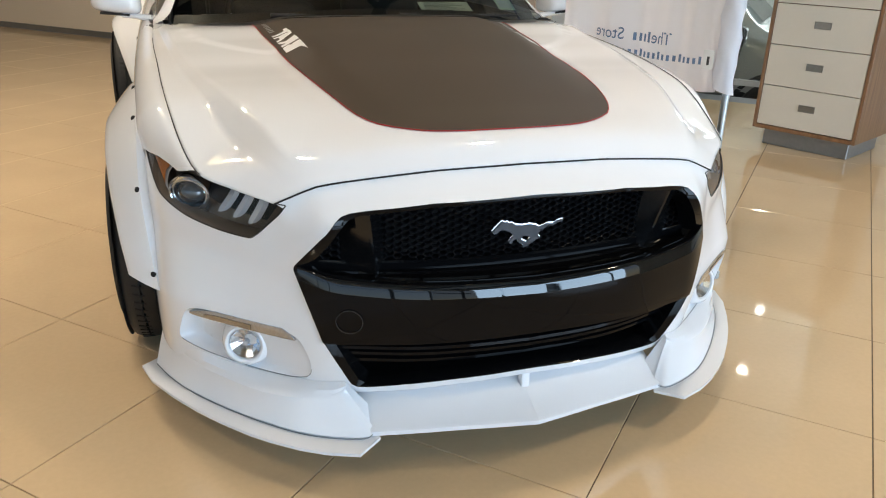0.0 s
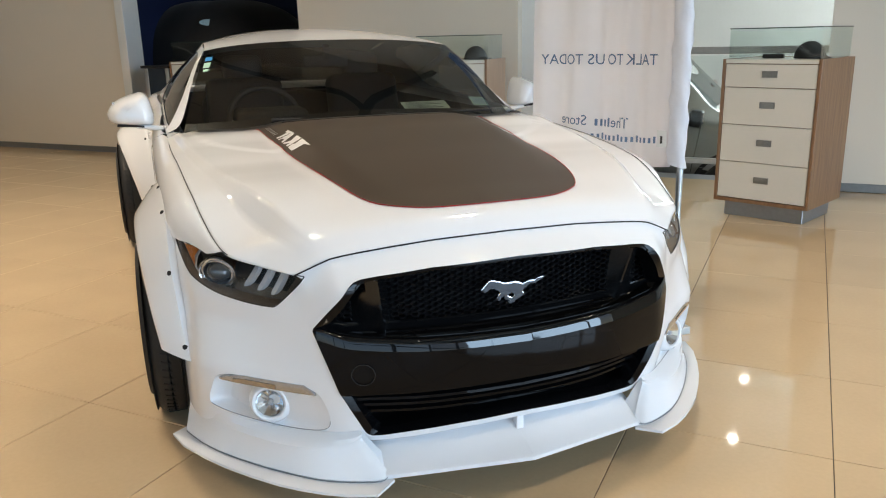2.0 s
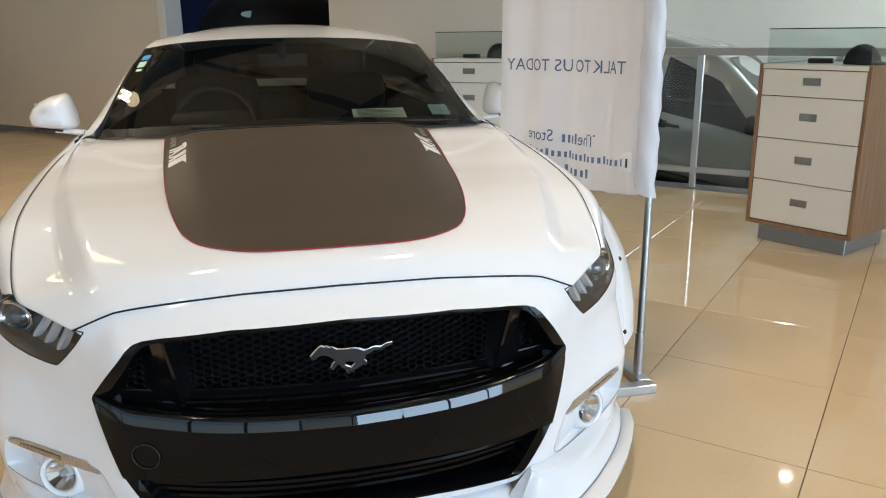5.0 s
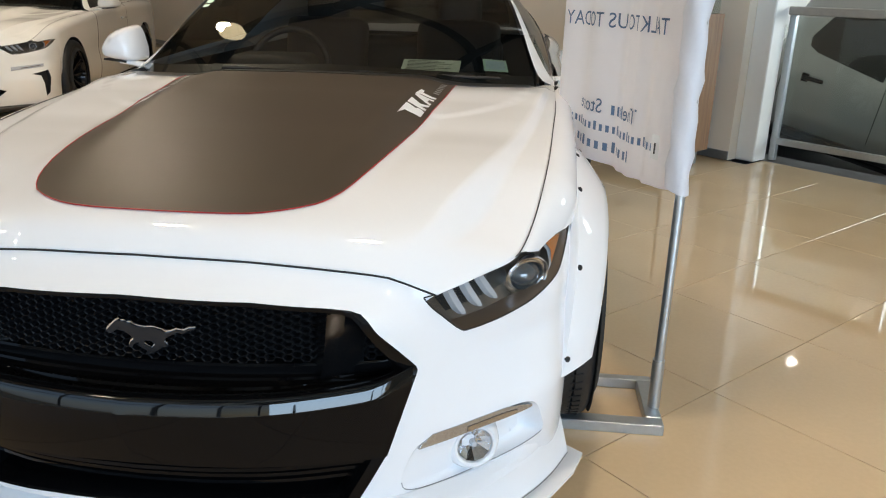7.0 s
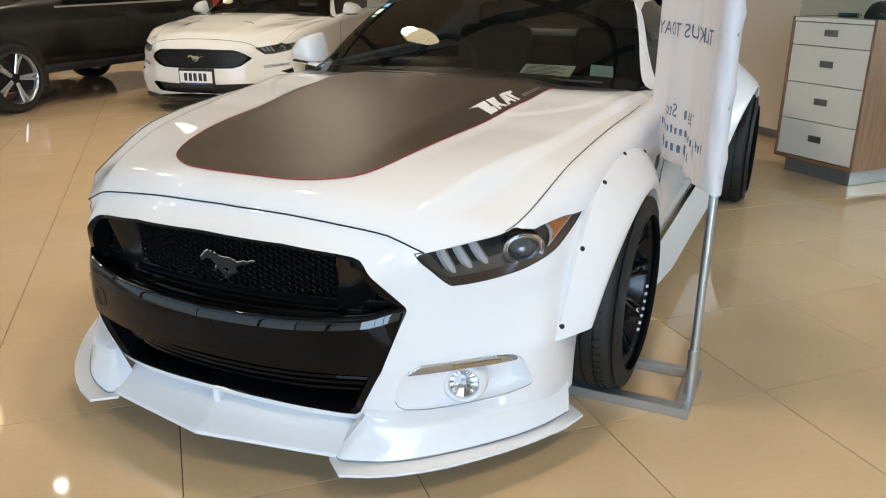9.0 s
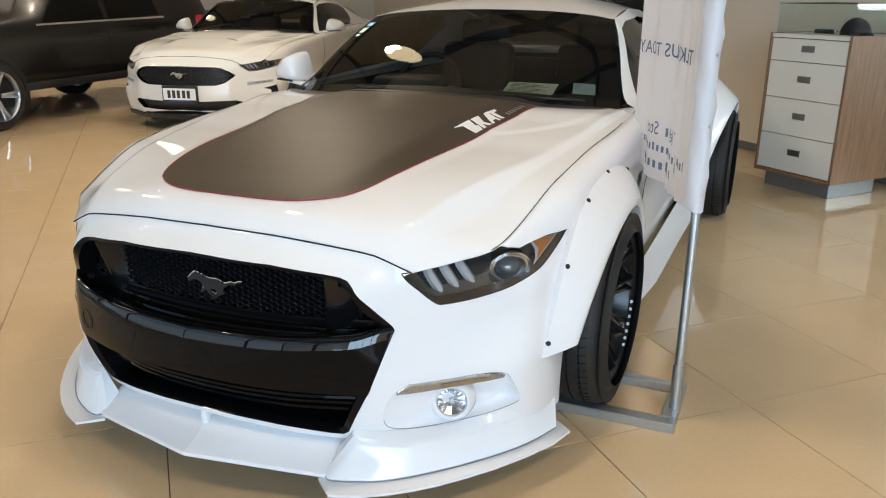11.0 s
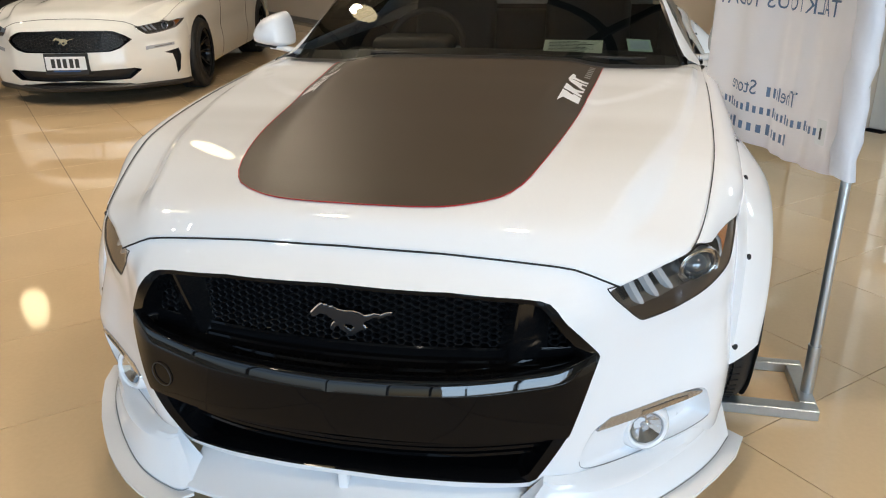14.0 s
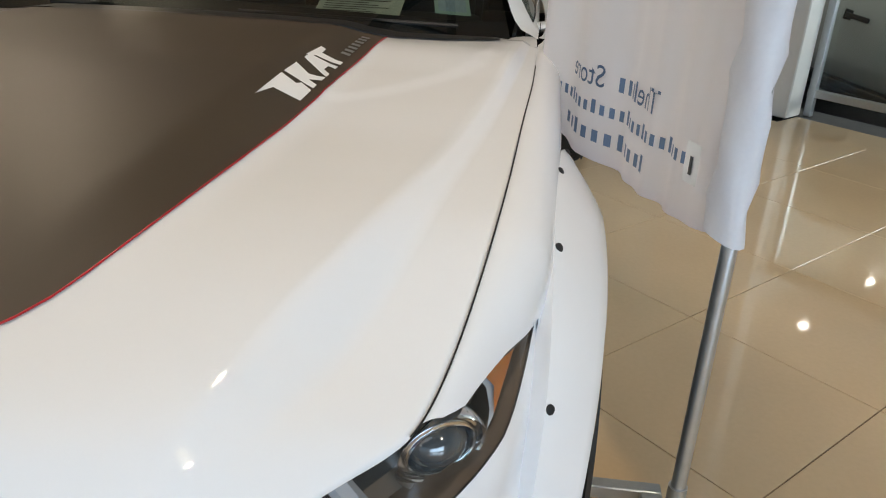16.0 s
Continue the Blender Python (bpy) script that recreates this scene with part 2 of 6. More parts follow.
def mirrored(bm, weld=True):
    """Both halves of what is built for x > 0."""
    other = bm.copy()
    bmesh.ops.scale(other, vec=(-1, 1, 1), verts=other.verts)
    bmesh.ops.reverse_faces(other, faces=other.faces)
    join(bm, other)
    if weld:
        bmesh.ops.remove_doubles(bm, verts=[v for v in bm.verts if abs(v.co.x) < 0.003], dist=0.003)
    return bm


def flipped(bm):
    bmesh.ops.scale(bm, vec=(-1, 1, 1), verts=bm.verts)
    bmesh.ops.reverse_faces(bm, faces=bm.faces)
    return bm


def curve(points, n=24, loop=False):
    """Catmull-Rom through the points."""
    p = [Vector(q) for q in points]
    k = len(p)
    out = []
    spans = k if loop else k - 1
    for i in range(n if loop else n + 1):
        f = i * spans / n
        a = min(int(f), spans - 1)
        t = f - a
        if loop:
            p0, p1, p2, p3 = p[(a - 1) % k], p[a], p[(a + 1) % k], p[(a + 2) % k]
        else:
            p1, p2 = p[a], p[a + 1]
            p0 = p[a - 1] if a else p1 * 2 - p2
            p3 = p[a + 2] if a + 2 < k else p2 * 2 - p1
        out.append(0.5 * (2 * p1 + (p2 - p0) * t + (2 * p0 - 5 * p1 + 4 * p2 - p3) * t * t + (3 * p1 - p0 - 3 * p2 + p3) * t ** 3))
    return out


def spline(xs, ys):
    """A smooth function through the knots."""
    xs, ys = np.array(xs, float), np.array(ys, float)
    d = np.diff(ys) / np.diff(xs)
    m = np.concatenate(([d[0]], np.where(d[:-1] * d[1:] > 0, 2 * d[:-1] * d[1:] / (d[:-1] + d[1:] + 1e-12), (d[:-1] + d[1:]) / 4 * 0), [d[-1]]))

    def f(x):
        x = min(max(x, xs[0]), xs[-1])
        i = min(max(int(np.searchsorted(xs, x)) - 1, 0), len(xs) - 2)
        h = xs[i + 1] - xs[i]
        t = (x - xs[i]) / h
        return float((2 * t ** 3 - 3 * t * t + 1) * ys[i] + (t ** 3 - 2 * t * t + t) * h * m[i] + (3 * t * t - 2 * t ** 3) * ys[i + 1] + (t ** 3 - t * t) * h * m[i + 1])

    return f


def tube(points, r, sides=8, caps=True):
    """A round bar along a line; r may be a function of 0..1."""
    pts = [Vector(p) for p in points]
    rows = []
    up = Vector((0, 0, 1))
    for i, p in enumerate(pts):
        d = (pts[min(i + 1, len(pts) - 1)] - pts[max(i - 1, 0)]).normalized()
        if abs(d.dot(up)) > 0.95:
            up = Vector((1, 0, 0))
        a = d.cross(up).normalized()
        b = a.cross(d)
        rr = r(i / (len(pts) - 1)) if callable(r) else r
        rows.append([p + (a * math.cos(k * math.tau / sides) + b * math.sin(k * math.tau / sides)) * rr for k in range(sides)])
    return grid(rows, closed=True, cap=caps)


def spin(profile, sides=48, axis="X", full=True):
    """A body of revolution about an axis from (along, radius) pairs."""
    rows = []
    for k in range(sides):
        a = k * math.tau / sides
        c, s = math.cos(a), math.sin(a)
        rows.append([(h, r * c, r * s) if axis == "X" else (r * c, r * s, h) if axis == "Z" else (r * c, h, r * s) for h, r in profile])
    rows.append(rows[0])
    bm = grid(rows)
    bmesh.ops.remove_doubles(bm, verts=bm.verts, dist=1e-5)
    return bm


def inside(px, py, loop):
    x, y = np.array(loop).T
    x2, y2 = np.roll(x, -1), np.roll(y, -1)
    px, py = np.asarray(px)[:, None], np.asarray(py)[:, None]
    cross = ((y > py) != (y2 > py)) & (px < (x2 - x) * (py - y) / np.where(y2 == y, 1e-12, y2 - y) + x)
    return cross.sum(1) % 2 == 1


def resample(loop, step):
    out = []
    for a, b in zip(loop, loop[1:] + loop[:1]):
        n = max(1, int(math.hypot(b[0] - a[0], b[1] - a[1]) / step + 0.5))
        out += [(a[0] + (b[0] - a[0]) * i / n, a[1] + (b[1] - a[1]) * i / n) for i in range(n)]
    return out


def patch(outline, holes, step, place, step2=None):
    """A sheet inside a flat outline, with holes, laid into space by place(a, b)."""
    from mathutils.geometry import delaunay_2d_cdt
    step2 = step2 or step
    loops = [resample(list(map(tuple, l)), min(step, step2)) for l in (outline, *holes)]
    pts, edges = [], []
    for l in loops:
        k = len(pts)
        pts += l
        edges += [(k + i, k + (i + 1) % len(l)) for i in range(len(l))]
    arr = np.array(pts)
    lo, hi = arr.min(0), arr.max(0)
    gx, gy = np.meshgrid(np.arange(lo[0] + step / 2, hi[0], step), np.arange(lo[1] + step2 / 2, hi[1], step2))
    gx[::2] += step / 2
    gx, gy = gx.ravel(), gy.ravel()
    ok = inside(gx, gy, loops[0])
    for l in loops[1:]:
        ok &= ~inside(gx, gy, l)
    g = np.stack((gx[ok], gy[ok]), 1)
    if len(g):
        near = np.min(np.hypot(g[:, None, 0] - arr[None, :, 0], g[:, None, 1] - arr[None, :, 1]), 1)
        g = g[near > 0.45 * min(step, step2)]
    co, _, tris, *_ = delaunay_2d_cdt([Vector(p) for p in pts] + [Vector(p) for p in g], edges, [], 0, 1e-6)
    co = [(c.x, c.y) for c in co]
    cen = np.array([[sum(co[i][k] for i in t) / 3 for k in (0, 1)] for t in tris])
    ok = inside(cen[:, 0], cen[:, 1], loops[0])
    for l in loops[1:]:
        ok &= ~inside(cen[:, 0], cen[:, 1], l)
    bm = bmesh.new()
    v = [bm.verts.new(place(*c)) for c in co]
    for t, k in zip(tris, ok):
        if k:
            bm.faces.new([v[i] for i in t])
    bmesh.ops.delete(bm, geom=[x for x in bm.verts if not x.link_faces], context="VERTS")
    return bm


def prism(outline, z0, z1, place=None, bevel=0.0):
    """A flat outline given depth."""
    bm = bmesh.new()
    f = bm.faces.new([bm.verts.new((x, y, z0)) for x, y in outline])
    r = bmesh.ops.extrude_face_region(bm, geom=[f])
    bmesh.ops.translate(bm, vec=(0, 0, z1 - z0), verts=[v for v in r["geom"] if isinstance(v, bmesh.types.BMVert)])
    if bevel:
        bmesh.ops.bevel(bm, geom=bm.edges[:], offset=bevel, segments=1, affect="EDGES")
    if place:
        for v in bm.verts:
            v.co = place(*v.co)
    return bm


def words(text, size, mirror=False, depth=0.0008, align="CENTER"):
    """A line of writing in the built-in font, in the x-z plane, facing -y."""
    c = bpy.data.curves.new("writing", "FONT")
    c.body, c.size, c.extrude, c.align_x, c.resolution_u = text, size, depth, align, 3
    ob = new("writing", c)
    bpy.context.view_layer.update()
    me = bpy.data.meshes.new_from_object(ob)
    bpy.data.objects.remove(ob)
    bm = bmesh.new()
    bm.from_mesh(me)
    bpy.data.meshes.remove(me)
    bmesh.ops.rotate(bm, cent=(0, 0, 0), matrix=Matrix.Rotation(radians(90), 3, "X"), verts=bm.verts)
    if mirror:
        flipped(bm)
    return bm


# ---- the hall ----
def hall_box(name, u0, u1, c0, c1, z0, z1, mat, label="", category="", kind="structure", bevel=0.0):
    ob = part(name, box(u0, u1, c0, c1, z0, z1, bevel), mat, flat=True)
    ob.matrix_world = HALL
    return tagged(ob, label, category, kind=kind)


LINE, THICK = 6.36, 0.22           # the long wall's face and thickness
OPEN0, OPEN1 = -2.84, -0.35        # opening onto the drive-through
NICHE0, NICHE1 = -7.92, -5.46      # opening onto the covered car
hall_box("wall_north_1", WEST, NICHE0 - 0.13, LINE, LINE + THICK, 0, CEIL, WALL, "plain beige painted plaster wall", "wall")
hall_box("wall_north_2", NICHE1, OPEN0 - 0.16, LINE, LINE + THICK, 0, CEIL, WALL, "plain beige painted plaster wall", "wall")
hall_box("wall_north_3", OPEN1, EAST, LINE, LINE + THICK, 0, CEIL, WALL, "plain beige painted plaster wall", "wall")
hall_box("wall_north_4", NICHE0, NICHE1, LINE, LINE + THICK, 3.0, CEIL, WALL, "beige wall above the niche opening", "wall")
hall_box("wall_north_5", OPEN0, OPEN1, LINE, LINE + THICK, 3.9, CEIL, WALL, "beige wall above the wide opening", "wall")
hall_box("trim_1", NICHE0 - 0.13, NICHE0, LINE - 0.03, LINE + THICK, 0, CEIL, WHITE, "white painted door jamb beside the niche", "trim", bevel=0.006)
hall_box("trim_2", OPEN0 - 0.16, OPEN0, LINE + 0.10, LINE + THICK + 0.06, 0, CEIL, WHITE, "white painted square column beside the opening", "trim", bevel=0.008)
for k, (a, b) in enumerate(((WEST, NICHE0 - 0.13), (NICHE1, OPEN0 - 0.16), (OPEN1, EAST))):
    hall_box("baseboard_%d" % (k + 1), a, b, LINE - 0.012, LINE, 0, 0.07, PLINTH, "low grey baseboard along the wall", "baseboard", bevel=0.003)
hall_box("wall_west", WEST - 0.2, WEST, SOUTH, 11, 0, CEIL, WALL, "plain beige end wall", "wall")
hall_box("wall_south_1", WEST, EAST, SOUTH - 0.2, SOUTH, 0, 0.35, WALL, "low wall under the shop front glazing", "wall")
hall_box("wall_south_2", WEST, EAST, SOUTH - 0.2, SOUTH, 3.9, CEIL, WALL, "wall above the shop front glazing", "wall")
hall_box("wall_east_1", EAST, EAST + 0.2, SOUTH, LINE + THICK, 0, 0.35, WALL, "low wall under the side glazing", "wall")
hall_box("wall_east_2", EAST, EAST + 0.2, SOUTH, LINE + THICK, 3.9, CEIL, WALL, "wall above the side glazing", "wall")
hall_box("wall_east_3", EAST, EAST + 0.2, 3.0, LINE, 0.35, 3.9, WALL, "plain beige wall", "wall")
hall_box("ceiling", WEST, EAST, SOUTH, LINE + THICK, CEIL, CEIL + 0.15, CEILING, "dark painted sheet metal ceiling", "ceiling")
for k in range(9):
    u = WEST + 2.2 + k * 2.9
    hall_box("mullion_%d" % (k + 1), u - 0.06, u + 0.06, SOUTH - 0.15, SOUTH - 0.02, 0.35, 3.9, STEEL, "dark upright glazing bar of the shop front", "mullion")
hall_box("transom_1", WEST, EAST, SOUTH - 0.14, SOUTH - 0.03, 2.55, 2.66, STEEL, "dark cross bar of the shop front", "transom")
for k in range(3):
    c = SOUTH + 2.4 + k * 2.8
    hall_box("mullion_%d" % (k + 10), EAST + 0.02, EAST + 0.15, c - 0.06, c + 0.06, 0.35, 3.9, STEEL, "dark upright glazing bar of the side front", "mullion")
for k in range(8):
    u = WEST + 1.5 + k * 3.2
    hall_box("beam_%d" % (k + 1), u - 0.09, u + 0.09, SOUTH, LINE, CEIL - 0.42, CEIL, STEEL, "dark steel roof beam", "beam")
for k in range(4):
    c = SOUTH + 1.8 + k * 3.2
    hall_box("purlin_%d" % (k + 1), WEST, EAST, c - 0.05, c + 0.05, CEIL - 0.2, CEIL, STEEL, "dark steel purlin", "beam")
hall_box("ground", -60, 60, -60, 60, -1.4, -1.2, CONCRETE, "dark asphalt ground round the building", "ground")

# niche with a navy backdrop
hall_box("wall_niche_1", NICHE0 - 0.3, NICHE1 + 0.4, 9.2, 9.35, 0, 3.2, NAVY, "dark navy backdrop panel behind the covered car", "wall")
hall_box("wall_niche_2", NICHE0 - 0.45, NICHE0 - 0.3, LINE + THICK, 9.35, 0, 3.2, NAVY, "dark side wall of the niche", "wall")
hall_box("wall_niche_3", NICHE1 + 0.4, NICHE1 + 0.55, LINE + THICK, 9.35, 0, 3.2, NAVY, "dark side wall of the niche", "wall")
hall_box("ceiling_niche", NICHE0 - 0.45, NICHE1 + 0.55, LINE + THICK, 9.35, 3.2, 3.3, CEILING, "dark ceiling of the niche", "ceiling")

# drive-through beyond the opening
LOW = -1.02
hall_box("floor_drive", NICHE1 + 0.55, EAST, LINE + THICK + 0.3, 13.2, LOW - 0.15, LOW, CONCRETE, "dark concrete floor of the drive-through", "floor")
hall_box("floor_threshold", OPEN0, OPEN1, LINE - 0.002, LINE + 0.25, -0.2, -0.0045, TILE, "polished beige tiles in the wide opening", "floor")
hall_box("floor_step", NICHE1 + 0.55, EAST, LINE + 0.252, LINE + THICK + 0.3, LOW - 0.15, -0.006, CONCRETE, "dark concrete edge under the balustrade", "floor")
hall_box("wall_drive_1", NICHE1 + 0.4, EAST, 13.0, 13.2, LOW, 3.6, WHITE, "bright white wall of the drive-through", "wall")
hall_box("wall_drive_2", NICHE1 + 0.55, NICHE1 + 0.7, LINE + THICK, 13.0, LOW, 3.6, WHITE, "white side wall of the drive-through", "wall")
hall_box("ceiling_drive", NICHE1 + 0.4, EAST, LINE + THICK, 13.2, 3.6, 3.7, WHITE, "white plasterboard ceiling with downlights", "ceiling")


def downlight(u, c, z):
    t = thing("downlight", W(u, c, z), 0, "round recessed downlight in the white ceiling", "downlight", "downlights of the drive-through")
    part("trim_ring", spin([(0, 0.055), (-0.006, 0.075), (-0.004, 0.088), (0, 0.09)], 24, "Z"), WHITE, t)
    bm = bmesh.new()
    bmesh.ops.create_circle(bm, cap_ends=True, segments=24, radius=0.055, matrix=Matrix.Translation((0, 0, -0.003)))
    part("lamp_face", bm, DOWN, t, "bright warm lamp face")
    return t


for x, y in ((3.35, 9.12), (4.62, 10.5), (6.02, 12.05), (6.05, 12.95), (6.74, 8.08), (5.4, 6.74)):
    downlight((x - y) * R2, (x + y) * R2, 3.598)


def pendant(u, c, z, r=0.16):
    """A warm high-bay lamp with a bell shade on a stem."""
    t = thing("pendant_lamp", W(u, c, z), 0, "round high-bay pendant lamp with a glowing warm face, most of the set added", "lamp", "pendant lamps of the hall")
    part("cap", spin([(0.40, 0.13), (0.46, 0.10), (0.52, 0.06), (0.58, 0.05)], 32, "Z"), SILVER, t)
    bell = spin([(-0.18, 0.0), (-0.17, 0.07), (-0.13, 0.14), (-0.04, 0.19), (0.10, 0.205), (0.26, 0.175), (0.40, 0.13)], 32, "Z")
    part("lamp_bell", bell, WARMLAMP, t, "glowing warm acrylic bell")
    part("stem", tube([(0, 0, 0.56), (0, 0, CEIL - z - 0.02)], 0.012, 8), STEEL, t)
    return t


# Two placed from reflections in the car; the rest added to brighten the hall
PENDANTS = [(-9.0, 2.5, 210), (-5.45, 2.2, 360), (-2.75, 0.95, 85), (-1.1, 2.35, 130), (-9.5, -1.5, 300), (-5.4, -1.0, 140), (1.9, 2.3, 260), (-1.4, -1.6, 60), (-13.0, 1.0, 300)]
for u, c, power in PENDANTS:
    pendant(u, c, 4.0)
    lamp("SPOT", "pendant_light", look(W(u, c, 3.80), W(u, c, 0) + Vector((0.01, 0, 0))), power, WARM, soft=0.12, cone=125)

for u, c in ((-4.2, -2.6), (-4.8, -2.6), (-5.4, -2.6), (-6.6, -1.9), (-7.4, -1.9), (-3.0, -4.2), (-3.6, -4.2), (-8.6, -0.6), (1.2, -3.4), (2.0, -3.4)):
    t = thing("spot_lamp", W(u, c, CEIL - 0.42), 0, "small round ceiling spot lamp with a bright face", "lamp", "spot lamps of the hall")
    part("lamp_can", spin([(0.42, 0.0), (0.42, 0.05), (0.0, 0.062), (-0.012, 0.066), (0.004, 0.056)], 20, "Z"), STEEL, t)
    bm = bmesh.new()
    bmesh.ops.create_circle(bm, cap_ends=True, segments=20, radius=0.056)
    part("lamp_face", bm, SPOTFACE, t, "bright warm lamp face")

# balustrade in the opening
rail = thing("balustrade", W((OPEN0 + OPEN1) / 2, LINE + 0.33, 0), -45, "steel and glass balustrade with a flat dark handrail", "balustrade")
half = (OPEN1 - OPEN0) / 2
part("handrail", box(-half + 0.002, half, -0.05, 0.05, 1.115, 1.175, 0.006), material("grey_rail", (0.36, 0.34, 0.31), 0.4, metal=0.3, scale=30.0, amount=0.15), rail, "flat dark grey handrail", flat=True)
part("bottom_rail", box(-half, half, -0.02, 0.02, 0.13, 0.18, 0.003), SILVER, rail, flat=True)
for x in (-half + 0.03, -half + 1.06, -half + 2.10):
    part("post", box(x - 0.025, x + 0.025, -0.022, 0.022, 0, 1.115, 0.003), SILVER, rail, flat=True)
for x0, x1 in ((-half + 0.06, -half + 1.03), (-half + 1.09, -half + 2.07)):
    p = part("pane", box(x0, x1, -0.005, 0.005, 0.19, 1.10), PANE, rail, flat=True)
    p.visible_shadow = False


# ---- display cabinets ----
def cap_hat(at, turn):
    t = thing("baseball_cap", at, turn, "black cloth baseball cap lying in a glass case", "cap")
    dome = grid([[(0.095 * math.cos(a) * math.cos(b), 0.105 * math.sin(a) * math.cos(b), 0.115 * math.sin(b)) for a in np.linspace(0, math.tau, 25)] for b in np.linspace(0, 1.5, 9)])
    part("crown", dome, FABRIC, t)
    rows = []
    for s in np.linspace(0, 1, 6):
        rows.append([(0.088 * math.sin(a) * (1 + 0.02 * s), -0.08 * math.cos(a) - 0.085 * s * math.cos(a * 0.9), 0.018 - 0.02 * s * s - 0.035 * abs(a) * s * 0.4) for a in np.linspace(-1.25, 1.25, 17)])
    part("brim", grid(rows), FABRIC, t, thick=0.004)
    return t


def flat_goods(at, turn, size, label):
    t = thing("boxed_goods", at, turn, label, "box")
    a, b, h = size
    part("case", box(-a / 2, a / 2, -b / 2, b / 2, 0, h, 0.006, 2), BLACK, t)
    part("band", box(-a / 2 - 0.001, a / 2 + 0.001, -b * 0.15, b * 0.15, h * 0.2, h + 0.001), SILVER, t, flat=True)
    return t


def cabinet(at, turn, width=0.675, depth=0.60, label=""):
    """Oak drawer cabinet on a recessed plinth, with a glass case on top; front faces local -y, origin at its front middle."""
    t = thing("display_cabinet", at, turn, label, "cabinet", "display cabinets of the showroom")
    w, top = width / 2, 1.118
    part("plinth", box(-w + 0.055, w - 0.055, 0.07, depth - 0.05, 0, 0.115, 0.004), PLINTH, t, "brushed grey metal plinth", flat=True)
    for x0, x1 in ((-w, -w + 0.022), (w - 0.022, w)):
        part("side_panel", box(x0, x1, 0, depth, 0.115, top, 0.002), OAK, t, "warm oak veneer side", flat=True)
    part("bottom_panel", box(-w + 0.0225, w - 0.0225, 0, depth, 0.115, 0.14, 0.001), OAK, t, flat=True)
    part("back_panel", box(-w + 0.0225, w - 0.0225, depth - 0.02, depth, 0.1405, top), OAK, t, flat=True)
    part("top_panel", box(-w + 0.023, w - 0.023, 0.001, depth - 0.021, top - 0.03, top - 0.004), DRAWER, t, flat=True)
    zs = (0.143, 0.406, 0.668, 0.926, 1.085)
    for z0, z1 in zip(zs, zs[1:]):
        d = part("drawer", box(-w + 0.026, w - 0.026, 0.004, 0.026, z0 + 0.002, z1 - 0.003, 0.0015), DRAWER, t, "cream drawer front", flat=True)
        zm = (z0 + z1) / 2 + 0.012
        hnd = box(-0.052, 0.052, -0.001, 0.004, zm - 0.022, zm - 0.018)
        for b in ((-0.052, 0.052, zm + 0.018, zm + 0.022), (-0.052, -0.048, zm - 0.018, zm + 0.018), (0.048, 0.052, zm - 0.018, zm + 0.018)):
            box(b[0], b[1], -0.001, 0.004, b[2], b[3], bm=hnd)
        box(-0.048, 0.048, 0.001, 0.0035, zm - 0.018, zm + 0.018, bm=hnd)
        box(-0.040, 0.040, -0.0015, 0.001, zm + 0.004, zm + 0.010, bm=hnd)
        part("pull", hnd, PULL, d, "flush nickel pull", flat=True)
    g, gz = 0.004, top + 0.20
    for name, b in (("front_pane", (-w + 0.03, w - 0.03, 0.03, 0.03 + g)), ("back_pane", (-w + 0.03, w - 0.03, depth - 0.034, depth - 0.03)),
                    ("side_pane", (-w + 0.03 - g, -w + 0.03, 0.03, depth - 0.03)), ("side_pane", (w - 0.03, w - 0.03 + g, 0.03, depth - 0.03))):
        p = part(name, box(b[0], b[1], b[2], b[3], top - 0.004, gz), PANE, t, flat=True)
        p.visible_shadow = False
    edge = box(-w + 0.025, w - 0.025, 0.026, 0.036, gz, gz + 0.006)
    for b in ((-w + 0.025, w - 0.025, depth - 0.036, depth - 0.026), (-w + 0.025, -w + 0.035, 0.036, depth - 0.036), (w - 0.035, w - 0.025, 0.036, depth - 0.036)):
        box(b[0], b[1], b[2], b[3], gz, gz + 0.006, bm=edge)
    part("case_rim", edge, material("dark_green_glass_edge", (0.03, 0.05, 0.045), 0.15), t, "dark polished glass edge", flat=True)
    return t


CABS = {
    "near": ((3.031, 4.060, 0), -65.5, "oak cabinet with four cream drawers and a glass case"),
    "far": ((1.525, 6.205, 0), -40.0, "oak cabinet with cream drawers near the wall"),
    "third": (W(-6.56, 5.92), -45.0, "oak cabinet with cream drawers beside the dark niche"),
}
for key, (at, turn, label) in CABS.items():
    cabinet(at, turn, label=label)
    m = pose(*at, 0, 0, turn)
    if key != "third":
        cap_hat(m @ Vector((0.16, 0.25, 1.116)), turn + 75)
        flat_goods(m @ Vector((-0.10, 0.28, 1.114)), turn + 10, (0.14, 0.06, 0.03), "small black boxed goods lying in a glass case")


def display_table():
    t = thing("display_table", W(-7.42, 5.95), -45, "dark display table with silver legs beside the niche", "table")
    part("tabletop", box(0.06, 0.46, 0, 0.45, 1.045, 1.075, 0.003), BLACK, t, "thin dark tabletop", flat=True)
    part("side_panel", box(0.15, 0.395, 0.02, 0.04, 0.05, 1.045), material("dark_blue_panel", (0.02, 0.03, 0.045), 0.2, scale=4.0, amount=0.2), t, "dark glossy panel", flat=True)
    for x in (0.09, 0.40):
        part("leg", box(x, x + 0.055, 0.02, 0.075, 0, 1.045, 0.003), SILVER, t, "square silver leg", flat=True)
    return t


display_table()


